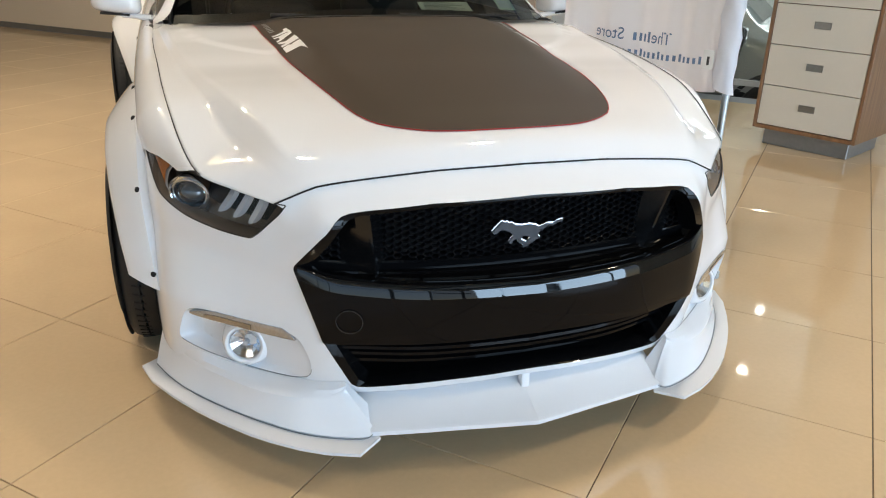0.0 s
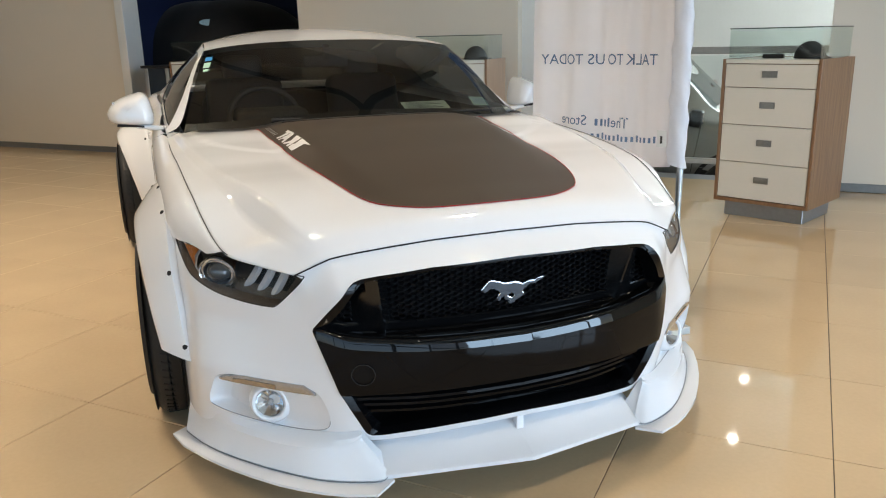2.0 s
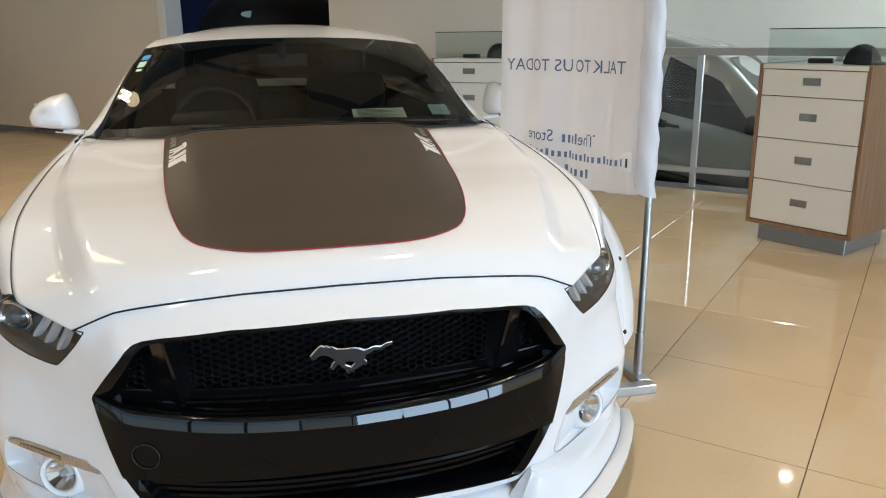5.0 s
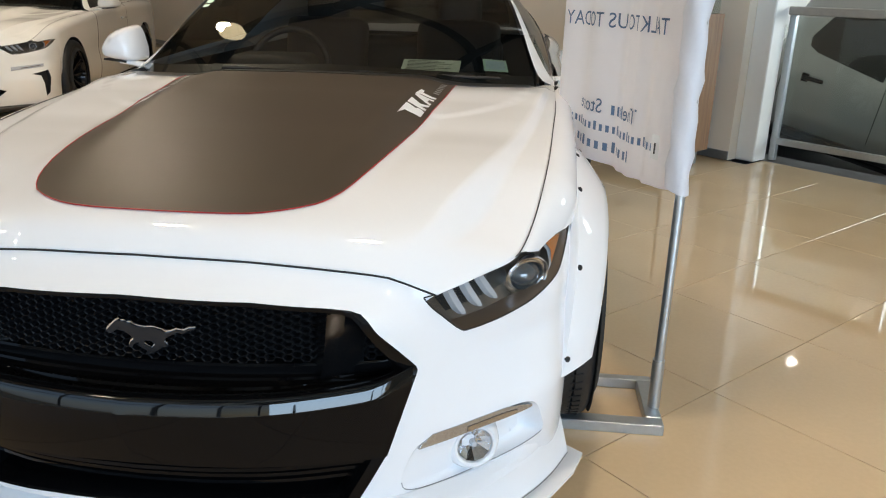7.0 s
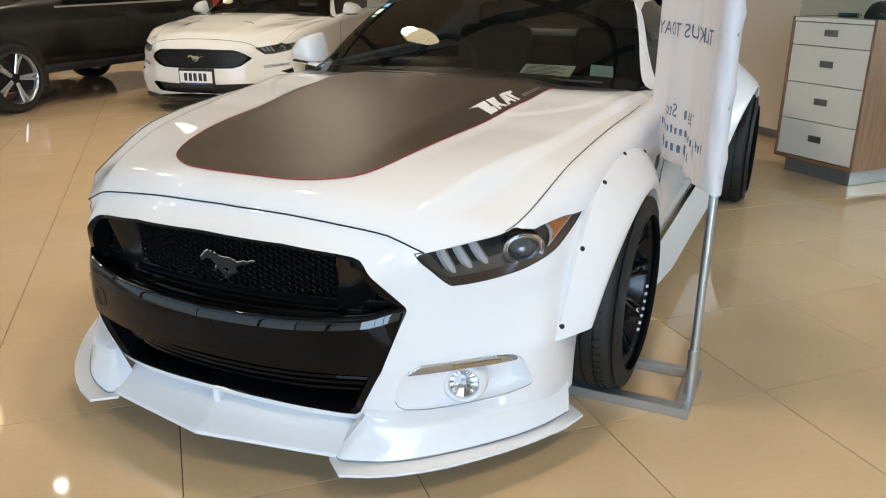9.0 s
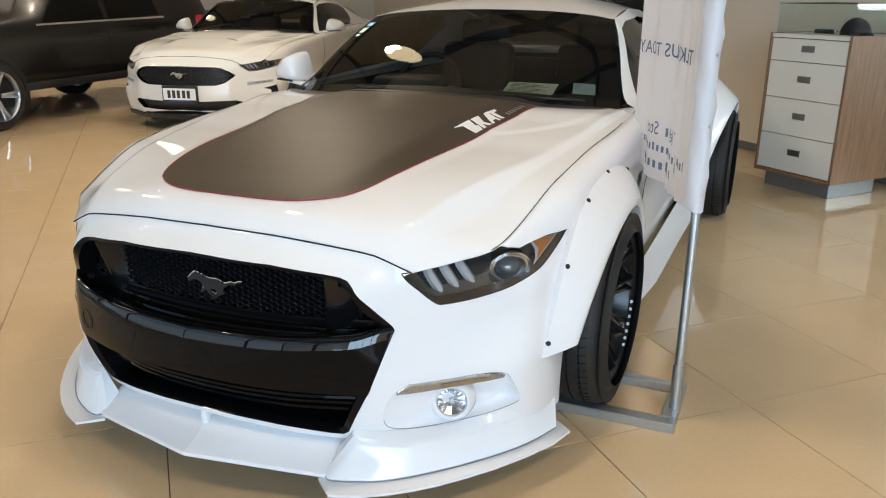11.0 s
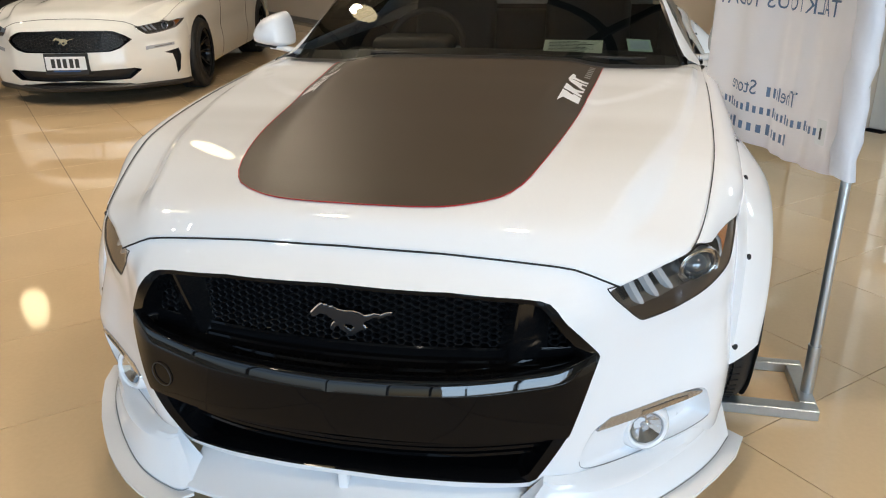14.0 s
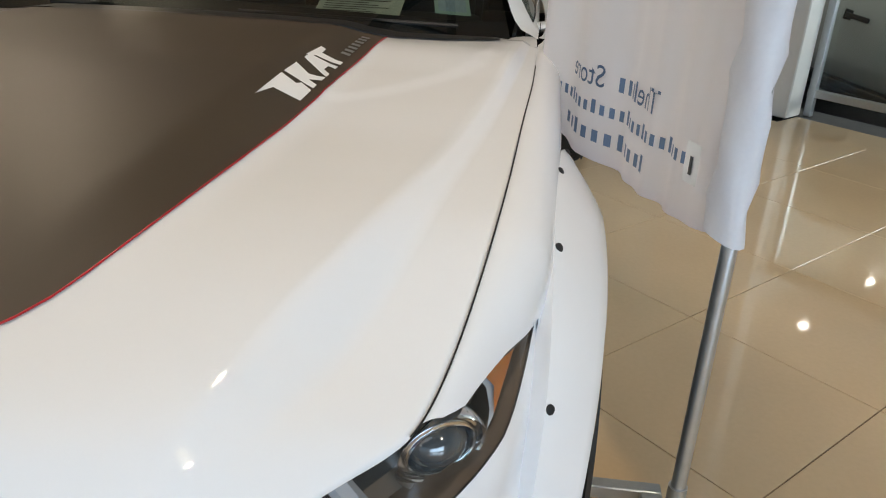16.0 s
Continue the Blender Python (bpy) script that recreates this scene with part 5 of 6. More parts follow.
def coupe(at, turn, kit, paint, label):
    t = thing("sports_coupe", at, turn, label, "car")
    SHIFT[0] = Vector((0, 4.0, 0))
    # bonnet
    rows = [hood_row(v) for v in np.linspace(0, 1, 104)]
    bonnet = part("bonnet", mirrored(grid(rows)), paint, t, "white bonnet with a raised centre", angle=60, thick=0.004)
    front = [hood_at(s, 0) for s in np.linspace(0, 1, 20)]
    line = [Vector((-p.x, p.y, p.z)) for p in front[::-1]] + front[1:]
    part("panel_gap", tube([p + Vector((0, -0.001, -0.0005)) for p in line], 0.0023, 6), DARK, bonnet)
    for sd in (1, -1):
        side = [hood_at(1, v) for v in np.linspace(0.19, 0.915, 90)]
        part("panel_gap", tube([Vector((sd * p.x, p.y, p.z + 0.0022)) for p in side], 0.0013, 6), DARK, bonnet)
    # nose
    outer = to_arc(SEAM) + to_arc([(p.x, p.y) for p in curve([(x, z, 0) for x, z in (LAMP_LOW if kit else LAMP_SLIM)], 40)[1:]]) + [(PA[-1] - 0.02, 0.725), (PA[-1] - 0.02, 0.45), (arc_of(0.902), 0.17), (arc_of(0.60), 0.155), (arc_of(0.47), 0.198), (arc_of(0.40), 0.203), (arc_of(0.2), 0.226), (0, 0.236)] + (to_arc(MOUTH) if kit else to_arc(MOUTH_B[0]) + to_arc(MOUTH_B[1]))
    bumper = part("front_bumper", mirrored(patch(outer, [to_arc(POCKET if kit else SLOT)], 0.017, nose)), paint, t, "white front bumper", angle=60)
    for sd in (1, -1):
        (fog_unit if kit else corner_unit)(t, sd, paint)
        lamp_unit(t, sd, kit)
    # lip under the lower intake
    lip = curve([(0, 1.0, 0.236), (0.2, 1.0, 0.226), (0.40, 1.0, 0.203), (0.465, 1.0, 0.199)], 24)
    rows = [[nose_x(p.x, p.z), nose_x(p.x, p.z) + Vector((0, 0.012, -0.008)), nose_x(p.x, p.z) + Vector((0, 0.06, -0.01))] for p in lip]
    part("bumper_lip", mirrored(grid(rows)), paint, bumper)
    (show_front if kit else plain_front)(t, paint)
    # flanks
    for sd in (1, -1):
        fl = (lambda b: b) if sd > 0 else flipped
        top = [(H_YE(v), H_ZE(v) + 0.0006) for v in np.linspace(0.21, 1, 80)]
        lampline = [(nose_x(x, z).y, z) for x, z in ((0.889, 0.722), (0.85, 0.722), (0.81, 0.716), (0.785, 0.711))]
        ra = 0.40 if kit else 0.372
        fo = top + [(3.43, 0.921), (3.43, 0.20), (3.08, 0.19)] + arch(2.64, ra, -20, 196) + [(2.255, 0.60)] + lampline
        part("fender", fl(flank_patch(fo, 0.02)), paint, t, "white front fender", angle=60)
        dz = [(3.437, 0.20), (4.62, 0.20), (4.62, ZE_Y(4.62)), (4.1, ZE_Y(4.1)), (3.437, ZE_Y(3.437))]
        dr = part("door", fl(flank_patch(dz, 0.03)), paint, t, "white door", angle=60)
        part("door_handle", fl(box(0.928, 0.952, 4.36, 4.54, 0.80, 0.825, 0.006, 2)), paint, dr)
        part("door_gap", fl(tube([flank(3.4335, z, 0.0005) for z in np.linspace(0.2, 0.92, 16)], 0.0025, 6)), DARK, dr)
        qo = [(4.627, 0.20), (4.90, 0.20)] + arch(5.36, ra, 200, -18) + [(5.80, 0.22), (6.36, 0.36), (6.36, 0.955), (5.9, ZE_Y(5.9)), (5.3, ZE_Y(5.3)), (4.627, ZE_Y(4.627))]
        part("rear_quarter", fl(flank_patch(qo, 0.03)), paint, t, "white rear quarter panel", angle=60)
        win = [(3.53, ZE_Y(3.53) + 0.018), (3.72, 1.086), (3.94, 1.226), (4.10, 1.256), (4.5, 1.270), (4.85, 1.247), (5.02, 1.195), (4.93, 1.06), (4.80, ZE_Y(4.8) + 0.022), (4.2, ZE_Y(4.2) + 0.022)]
        go = [(3.42, ZE_Y(3.42)), (3.6, 1.052), (3.78, 1.172), (3.94, 1.270), (4.4, 1.310), (4.9, 1.294), (5.35, 1.222), (5.98, 1.005), (5.98, ZE_Y(5.98)), (5.4, ZE_Y(5.4)), (4.6, ZE_Y(4.6)), (3.6, ZE_Y(3.6))]
        part("cabin_side", fl(patch(go, [win], 0.03, green)), paint, t, "white pillars and roof rail", angle=60)
        part("side_window", fl(patch(win, [], 0.05, lambda y, z: green(y, z, -0.004))), TINT, t, "dark tinted side window", angle=60)
        mirror_unit(t, sd, paint)
        for cy in (2.64, 5.36):
            liner = grid([[(x, y, z) for y, z in arch(cy, 0.395, -10, 190, 20)] for x in (0.60, 0.905)])
            part("arch_liner", fl(liner), DARK, t)
            part("arch_wall", fl(patch([(cy - 0.4, 0.12), (cy + 0.4, 0.12), (cy + 0.4, 0.74), (cy - 0.4, 0.74)], [], 0.3, lambda a, b: Vector((0.6, a, b)))), DARK, t)
    # glass and roof
    base = curve([(0, 3.24, 0.955), (0.40, 3.27, 0.94), (0.65, 3.335, 0.925), (0.795, 3.425, 0.918)], 16)
    head = curve([(0, 3.985, 1.308), (0.35, 3.975, 1.300), (0.54, 3.955, 1.284), (0.638, 3.938, 1.266)], 16)
    rows = [[b.lerp(h, q) + Vector((0, -0.021, 0.018)) * math.sin(q * math.pi) for b, h in zip(base, head)] for q in np.linspace(0, 1, 18)]
    ws = part("windscreen", mirrored(grid(rows)), WINDSCREEN, t, "dark tinted windscreen with stickers", angle=60)
    ws.visible_shadow = False
    frit = [[b.lerp(h, q) + Vector((0, -0.021, 0.018)) * math.sin(q * math.pi) + Vector((0, 0.004, -0.004)) for q in (0.0, 0.10)] for b, h in zip(base, head)]
    part("windscreen_border", mirrored(grid(frit)), BLACK, ws)
    rows = []
    for q in np.linspace(0, 1, 22):
        yc, ye = 3.985 + 1.30 * q, 3.938 + 1.41 * q
        zc = 1.308 + 0.072 * math.sin(min(q / 0.62, 1) * math.pi / 2) - 0.115 * max(0, q - 0.45) ** 2 / 0.3
        rows.append([Vector((RAILX_Y(ye) * s, yc + (ye - yc) * s ** 2, zc + (RAIL_Y(ye) - zc) * s ** 2.6)) for s in np.linspace(0, 1, 16)])
    part("roof", mirrored(grid(rows)), paint, t, "white roof panel", angle=60)
    edge0, edge1 = rows[-1], [Vector((0.70 * s, 5.98 + 0.02 * (1 - s), 1.012 - 0.01 * s)) for s in np.linspace(0, 1, 16)]
    part("rear_window", mirrored(grid([[a.lerp(b, q) + Vector((0, 0, 0.02)) * math.sin(q * math.pi) for a, b in zip(edge0, edge1)] for q in np.linspace(0, 1, 8)])), TINT, t, "dark rear window")
    rows = [[Vector((XE_Y(min(y, 6.36)) * s, y, ZE_Y(min(y, 6.36)) + 0.035 * (1 - s * s))) for s in np.linspace(0, 1, 12)] for y in np.linspace(5.95, 6.36, 8)]
    part("boot_lid", mirrored(grid(rows)), paint, t)
    rows = [[Vector((0.76 * s, 6.36 + 0.03 * (1 - s), z)) for s in np.linspace(0, 1, 8)] for z in (1.0, 0.9, 0.7, 0.5, 0.36)]
    part("tail_panel", mirrored(grid(rows)), paint, t)
    lip = [(0.0, 3.172), (0.30, 3.174), (0.50, 3.180), (0.65, 3.206), (0.74, 3.240), (0.775, 3.262), (0.77, 3.29), (0.70, 3.29), (0.50, 3.275), (0.0, 3.262)]
    part("cowl_lip", mirrored(patch(lip, [], 0.03, lambda x, y: hood_over(x, y, 0.0045))), BLACK, t, "black rear edge of the bonnet")
    part("cowl", mirrored(grid([[(x, 3.22 + 0.14 * (x / 0.8) ** 2, 0.945 - 0.03 * (x / 0.8) ** 2), (x, 3.34 + 0.13 * (x / 0.8) ** 2, 0.935 - 0.03 * (x / 0.8) ** 2)] for x in np.linspace(0, 0.79, 16)])), BLACK, t, "black plastic cowl")
    foot = grid([[(0.772, 3.268, 0.934), (0.82, 3.295, 0.927), (0.866, 3.325, 0.9165)], [(0.788, 3.36, 0.926), (0.825, 3.37, 0.926), (0.865, 3.39, 0.921)], [(0.797, 3.432, 0.921), (0.83, 3.442, 0.925), (0.862, 3.452, 0.924)]])
    for fl in (lambda b: b, flipped):
        part("pillar_foot", fl(foot.copy()), paint, t, "white panel at the foot of the windscreen pillar")
    # unseen dark plate, added so no light leaks in from below
    part("underbody", box(-0.62, 0.62, 2.0, 6.30, 0.135, 0.16), DARK, t, flat=True)
    part("inner_wall", box(-0.62, 0.62, 1.95, 3.2, 0.16, 0.60), DARK, t, flat=True)
    for x0, x1 in ((0.10, 0.66), (-0.42, 0.14)):
        wp = [Vector((x0 + (x1 - x0) * q, 3.285 + 0.05 * ((x0 + (x1 - x0) * q) / 0.6) ** 2 + 0.012 * math.sin(q * 3), 0.968 - 0.012 * q)) for q in np.linspace(0, 1, 12)]
        part("wiper", tube(wp, lambda q: 0.009 - 0.004 * q, 6), BLACK, t, "black wiper arm")
    # cabin
    part("dashboard", turned(box(-0.70, 0.70, 3.42, 3.85, 0.80, 0.925, 0.04, 3), Matrix.Identity(4)), CABIN, t, "black dashboard", angle=60)
    part("instrument_hood", turned(box(-0.54, -0.18, 3.66, 3.88, 0.90, 0.985, 0.04, 3), Matrix.Identity(4)), CABIN, t, angle=60)
    m = Matrix.Translation((-0.36, 3.98, 0.90)) @ Matrix.Rotation(radians(66), 4, "X")
    ringp = [m @ Vector((0.185 * math.cos(a), 0.185 * math.sin(a), 0)) for a in np.linspace(0, math.tau, 41)]
    sw = part("steering_wheel", tube(ringp, 0.016, 10), LEATHER, t, "black steering wheel")
    for a in (0, math.pi, -math.pi / 2):
        part("wheel_spoke", tube([m @ Vector((0.02 * math.cos(a), 0.02 * math.sin(a), -0.01)), m @ Vector((0.18 * math.cos(a), 0.18 * math.sin(a), 0))], 0.014, 8), SILVER, sw)
    for sx in (-0.37, 0.37):
        se = part("seat", box(sx - 0.24, sx + 0.24, 4.12, 4.62, 0.45, 0.62, 0.06, 3), LEATHER, t, "black leather bucket seat", angle=60)
        part("seat_back", turned(box(-0.23, 0.23, -0.06, 0.08, 0, 0.60, 0.055, 3), Matrix.Translation((sx, 4.62, 0.52)) @ Matrix.Rotation(radians(-16), 4, "X")), LEATHER, se, angle=60)
        part("head_rest", turned(box(-0.12, 0.12, -0.05, 0.05, 0, 0.16, 0.045, 3), Matrix.Translation((sx, 4.80, 1.07))), LEATHER, se, angle=60)
    part("rear_seat", box(-0.6, 0.6, 5.1, 5.35, 0.5, 0.98, 0.07, 3), LEATHER, t, angle=60)
    # dark panels added to block bright views out through the hollow body
    for x0, x1 in ((0.798, 0.808), (-0.808, -0.798)):
        part("door_lining", box(x0, x1, 3.45, 5.90, 0.34, 0.93), CABIN, t, flat=True)
    part("boot_wall", box(-0.80, 0.80, 5.902, 5.92, 0.34, 0.96), CABIN, t, flat=True)
    part("cabin_floor", box(-0.75, 0.75, 3.4, 5.9, 0.30, 0.34), CABIN, t, flat=True)
    part("bulkhead", box(-0.78, 0.78, 3.36, 3.42, 0.30, 0.90), CABIN, t, flat=True)
    part("rear_view_mirror", turned(box(-0.12, 0.12, -0.012, 0.012, -0.033, 0.033, 0.01, 2), Matrix.Translation((-0.02, 3.98, 1.20))), CABIN, t, angle=60)
    part("mirror_stalk", tube([(-0.02, 3.98, 1.215), (-0.02, 3.95, 1.278)], 0.02, 8), CABIN, t)
    # wheels
    for sd in (1, -1):
        for cy, face, width in ((2.64, 1.003 if kit else 0.945, 0.245), (5.36, 1.155 if kit else 0.945, 0.32)):
            w, m = wheel(t, sd, cy, face, width, rim=0.282 if kit else 0.255, label="low-profile tyre on a gloss black split-spoke rim", steer=-1.2 if kit and cy < 3 else 0.0)
            if kit:
                for a0 in (-106,):
                    for i in range(7):
                        a = radians(a0 - i * 6.2)
                        b = box(-0.018, -0.009, -0.0055, 0.0055, 0.2630, 0.2665)
                        part("rim_print", turned(b, m @ Matrix.Rotation(a, 4, "X")), WHITEPRINT, w, flat=True)
    if not kit:
        for sd in (1, -1):
            vent = [(0.22, 2.30), (0.35, 2.25), (0.37, 2.265), (0.24, 2.325)]
            part("bonnet_vent", patch([(sd * x, y) for x, y in vent], [], 0.03, lambda x, y: hood_over(x, y, 0.003)), BLACK, bonnet, "small black bonnet vent")
    if kit:
        coupe_kit(t, bonnet, ws, paint)
    SHIFT[0] = Vector((0, 0, 0))
    return t


DECAL_W = spline((1.828, 1.835, 1.85, 1.875, 1.92, 1.99, 2.07, 2.22, 2.40, 2.62, 2.75, 3.04, 3.2), (0.0, 0.13, 0.212, 0.264, 0.322, 0.362, 0.385, 0.414, 0.439, 0.463, 0.475, 0.499, 0.510))


def coupe_kit(t, bonnet, ws, paint):
    """Wide-body arches, splitter, bonnet wrap and stickers of the show car."""
    ys = [1.828, 1.830, 1.833, 1.838, 1.845, 1.855, 1.87, 1.89, 1.92, 1.95, 1.99, 2.04] + list(np.linspace(2.1, 3.165, 44))
    right = [(DECAL_W(y), y) for y in ys]
    loop = right + [(-x, y) for x, y in right[::-1][:-1]]
    wrap = part("bonnet_wrap", patch(loop, [], 0.02, lambda x, y: hood_over(x, min(y, 3.2), 0.0026)), SATIN, bonnet, "satin dark grey bonnet wrap edged in red", angle=70)
    edge = [hood_over(-x, y, 0.0030) for x, y in right[::-1]] + [hood_over(x, y, 0.0030) for x, y in right[1:]]
    part("red_stripe", tube(edge, 0.0014, 6), RED, wrap, "thin red edge stripe")
    # plain shapes in place of the tuner's lettering, along both rear edges of the wrap
    for sd in (1, -1):
        p0, p1 = Vector((0.449, 2.575, 0)), Vector((0.482, 3.05, 0))
        d = (p1 - p0).normalized()
        o = Vector((-d.y, d.x, 0))

        def on(loop2):
            bm = patch(loop2, [], 0.02, lambda a, b: hood_over(sd * (p0 + d * (a * 1.45) + o * (b * 0.82)).x, (p0 + d * (a * 1.45) + o * (b * 0.82)).y, 0.0042))
            return bm

        shapes = [[(0.0, 0.074), (0.035, 0.060), (0.042, 0.004), (0.082, 0.004), (0.088, 0.030), (0.078, 0.036), (0.084, 0.074)],
                  [(0.090, 0.004), (0.104, 0.004), (0.108, 0.026), (0.124, 0.004), (0.140, 0.004), (0.124, 0.036), (0.138, 0.074), (0.092, 0.074)],
                  [(0.142, 0.004), (0.156, 0.004), (0.164, 0.022), (0.182, 0.022), (0.182, 0.004), (0.194, 0.004), (0.190, 0.074), (0.168, 0.074)],
                  [(0.204, 0.004), (0.218, 0.004), (0.216, 0.058), (0.238, 0.060), (0.240, 0.074), (0.180, 0.078), (0.196, 0.060)]]
        for s in shapes:
            part("wrap_print", on(s), WHITEPRINT, wrap, "white wrap print")
        for i in range(7):
            a = 0.252 + i * 0.0175
            part("wrap_print", on([(a, 0.006), (a + 0.010, 0.006), (a + 0.010, 0.030), (a, 0.030)]), SILVER, wrap)
    # arches
    for sd in (1, -1):
        fl = (lambda b: b) if sd > 0 else flipped
        for which in ("front", "rear"):
            if which == "front":
                inn = [(0.882, 2.066, 0.385), (0.894, 2.105, 0.48), (0.907, 2.190, 0.648), (0.906, 2.375, 0.776), (0.910, 2.66, 0.822), (0.938, 2.92, 0.77), (0.944, 3.09, 0.62), (0.938, 3.13, 0.42)]
                out = [(0.968, 2.165, 0.405), (0.984, 2.215, 0.50), (1.000, 2.315, 0.60), (1.011, 2.46, 0.675), (1.016, 2.64, 0.706), (1.016, 2.82, 0.672), (1.008, 2.97, 0.55), (0.99, 3.02, 0.40)]
                bolts = (0.075, 0.29, 0.44, 0.57, 0.70, 0.86)
            else:
                inn = [(0.93, 4.80, 0.36), (0.94, 4.84, 0.55), (0.958, 4.95, 0.74), (0.962, 5.15, 0.87), (0.965, 5.40, 0.905), (0.955, 5.65, 0.86), (0.94, 5.84, 0.70), (0.92, 5.92, 0.45)]
                out = [(1.04, 4.93, 0.36), (1.07, 4.95, 0.48), (1.105, 5.03, 0.60), (1.14, 5.17, 0.70), (1.155, 5.36, 0.735), (1.155, 5.56, 0.70), (1.13, 5.70, 0.58), (1.06, 5.76, 0.42)]
                bolts = (0.1, 0.3, 0.42, 0.54, 0.68, 0.85)
            ci, cn = curve(inn, 48), curve(out, 48)
            rows = []
            for a, b in zip(ci, cn):
                mid = a.lerp(b, 0.5)
                nrm = Vector((0.35, 0, 0)) + Vector((0, mid.y - (2.64 if which == "front" else 5.36), mid.z - 0.345)).normalized() * 0.7
                lift = nrm.normalized()
                base = Vector((a.x - 0.016, a.y + 0.010, a.z - 0.014))
                row = [base, a, a.lerp(b, 0.03) + lift * 0.007]
                for q in (0.12, 0.25, 0.42, 0.6, 0.78, 0.92):
                    row.append(a.lerp(b, q) + lift * (0.008 + 0.005 * math.sin(q * math.pi)))
                row += [b, b + Vector((-0.004, 0, -0.002)) - lift * 0.010, b + Vector((-0.035, 0, 0)) - lift * 0.012]
                rows.append(row)
            fa = part("wide_arch", fl(grid(rows)), paint, t, "bolted-on white wide-body arch", angle=50)
            for q in bolts:
                i = q * 48
                a, b = ci[int(i)], cn[int(i)]
                p = a.lerp(b, 0.09)
                mid = a.lerp(b, 0.5)
                nrm = (Vector((0.35, 0, 0)) + Vector((0, mid.y - (2.64 if which == "front" else 5.36), mid.z - 0.345)).normalized() * 0.7).normalized()
                p = p + nrm * 0.0095
                mm = Matrix.Translation(p) @ (nrm + Vector((0.5, -0.4, 0))).normalized().to_track_quat("X", "Z").to_matrix().to_4x4()
                part("bolt", fl(turned(spin([(0.004, 0.0), (0.0035, 0.004), (0.001, 0.0075), (-0.006, 0.008)], 14), mm)), DARK, fa, "dark recessed bolt")
        # side skirt
        sk = [[(0.93, y, 0.24), (0.985 + 0.03 * k, y, 0.155), (0.99 + 0.03 * k, y, 0.14), (0.90, y, 0.13)] for y, k in ((3.12, -0.9), (3.5, 0.3), (4.2, 0.6), (4.80, 1.0), (4.90, 1.2))]
        part("side_skirt", fl(grid(sk, closed=True, cap=True)), paint, t, "white side skirt blade")
        bd = [(3.175, 0.655), (3.20, 0.70), (3.26, 0.705), (3.27, 0.66), (3.24, 0.635)]
        part("fender_badge", fl(patch(bd, [], 0.02, lambda y, z: flank(y, z, 0.004))), BLACK, t, "small dark fender badge")
        # splitter cheek and winglet
        crease = curve([(0.462, 1.703, 0.224), (0.497, 1.703, 0.211), (0.59, 1.738, 0.203), (0.69, 1.818, 0.201), (0.81, 1.965, 0.204), (0.86, 2.06, 0.21), (0.895, 2.19, 0.225)], 40)
        lower = curve([(0.400, 1.650, 0.128), (0.44, 1.630, 0.127), (0.565, 1.686, 0.126), (0.69, 1.794, 0.127), (0.806, 1.927, 0.128), (0.875, 2.03, 0.130), (0.922, 2.13, 0.134)], 40)
        rows = []
        for c, l in zip(crease, lower):
            tz = float(np.interp(c.x, (0.46, 0.60, 0.68, 0.76, 0.83, 0.90), (0.242, 0.226, 0.224, 0.234, 0.256, 0.258)))
            up = nose_x(min(c.x, 0.902), tz)
            top = Vector((c.x * 0.5 + up.x * 0.5, max(c.y + 0.012, up.y - 0.001), tz))
            rows.append([top, c.lerp(top, 0.4) + Vector((0, -0.004, 0.004)), c + Vector((0, 0.004, 0.004)), c, c.lerp(l, 0.08) + Vector((0, 0.002, 0)), c.lerp(l, 0.5) + Vector((0, 0.004, 0)), c.lerp(l, 0.93), l, l + Vector((0, 0.01, -0.006)), l + Vector((-0.03, 0.06, -0.006))])
        part("splitter_cheek", fl(grid(rows, cap=True)), paint, t, "white splitter cheek wrapping the corner", angle=28)
        rim = [(0.392, 1.630), (0.455, 1.577), (0.53, 1.606), (0.59, 1.642), (0.65, 1.688), (0.70, 1.733), (0.765, 1.805), (0.82, 1.873), (0.88, 1.960), (0.935, 2.055), (0.963, 2.142)]
        inner = [(0.90, 2.19), (0.84, 2.08), (0.76, 1.96), (0.66, 1.85), (0.54, 1.76), (0.42, 1.70)]
        loop3 = rim + inner
        wg = prism(loop3, 0.0, 0.008, lambda x, y, z: Vector((x, y, 0.110 + z + 0.006 * max(0, (y - 1.58) / 0.6))))
        part("winglet", fl(wg), paint, t, "thin white winglet plate under the cheek", angle=30)
        part("panel_gap", fl(tube([p + Vector((0, -0.002, -0.003)) for p in lower], 0.0013, 6)), PLINTH, t)
    front = curve([(0, 1.545, 0), (0.10, 1.567, 0), (0.20, 1.590, 0), (0.30, 1.612, 0), (0.42, 1.641, 0)], 20)
    rows = []
    for i, p in enumerate(front):
        k = p.x / 0.42
        bk = nose_x(p.x, 0.2).y + 0.055
        zb = 0.214 - 0.030 * k * k
        zf = 0.149 - 0.019 * k
        rows.append([(p.x, bk, zb), (p.x, bk - 0.045, zb - 0.012), (p.x, p.y + 0.03, zf + 0.010), (p.x, p.y + 0.006, zf + 0.004), (p.x, p.y, zf), (p.x, p.y, zf - 0.011), (p.x, p.y + 0.008, zf - 0.014), (p.x, bk, zb - 0.02)])
    part("splitter_blade", mirrored(grid(rows, closed=True), False), paint, t, "white front splitter blade with a pointed middle", angle=28)
    part("splitter_post", box(-0.012, 0.012, 1.640, 1.672, 0.160, 0.238, 0.005, 2), paint, t)
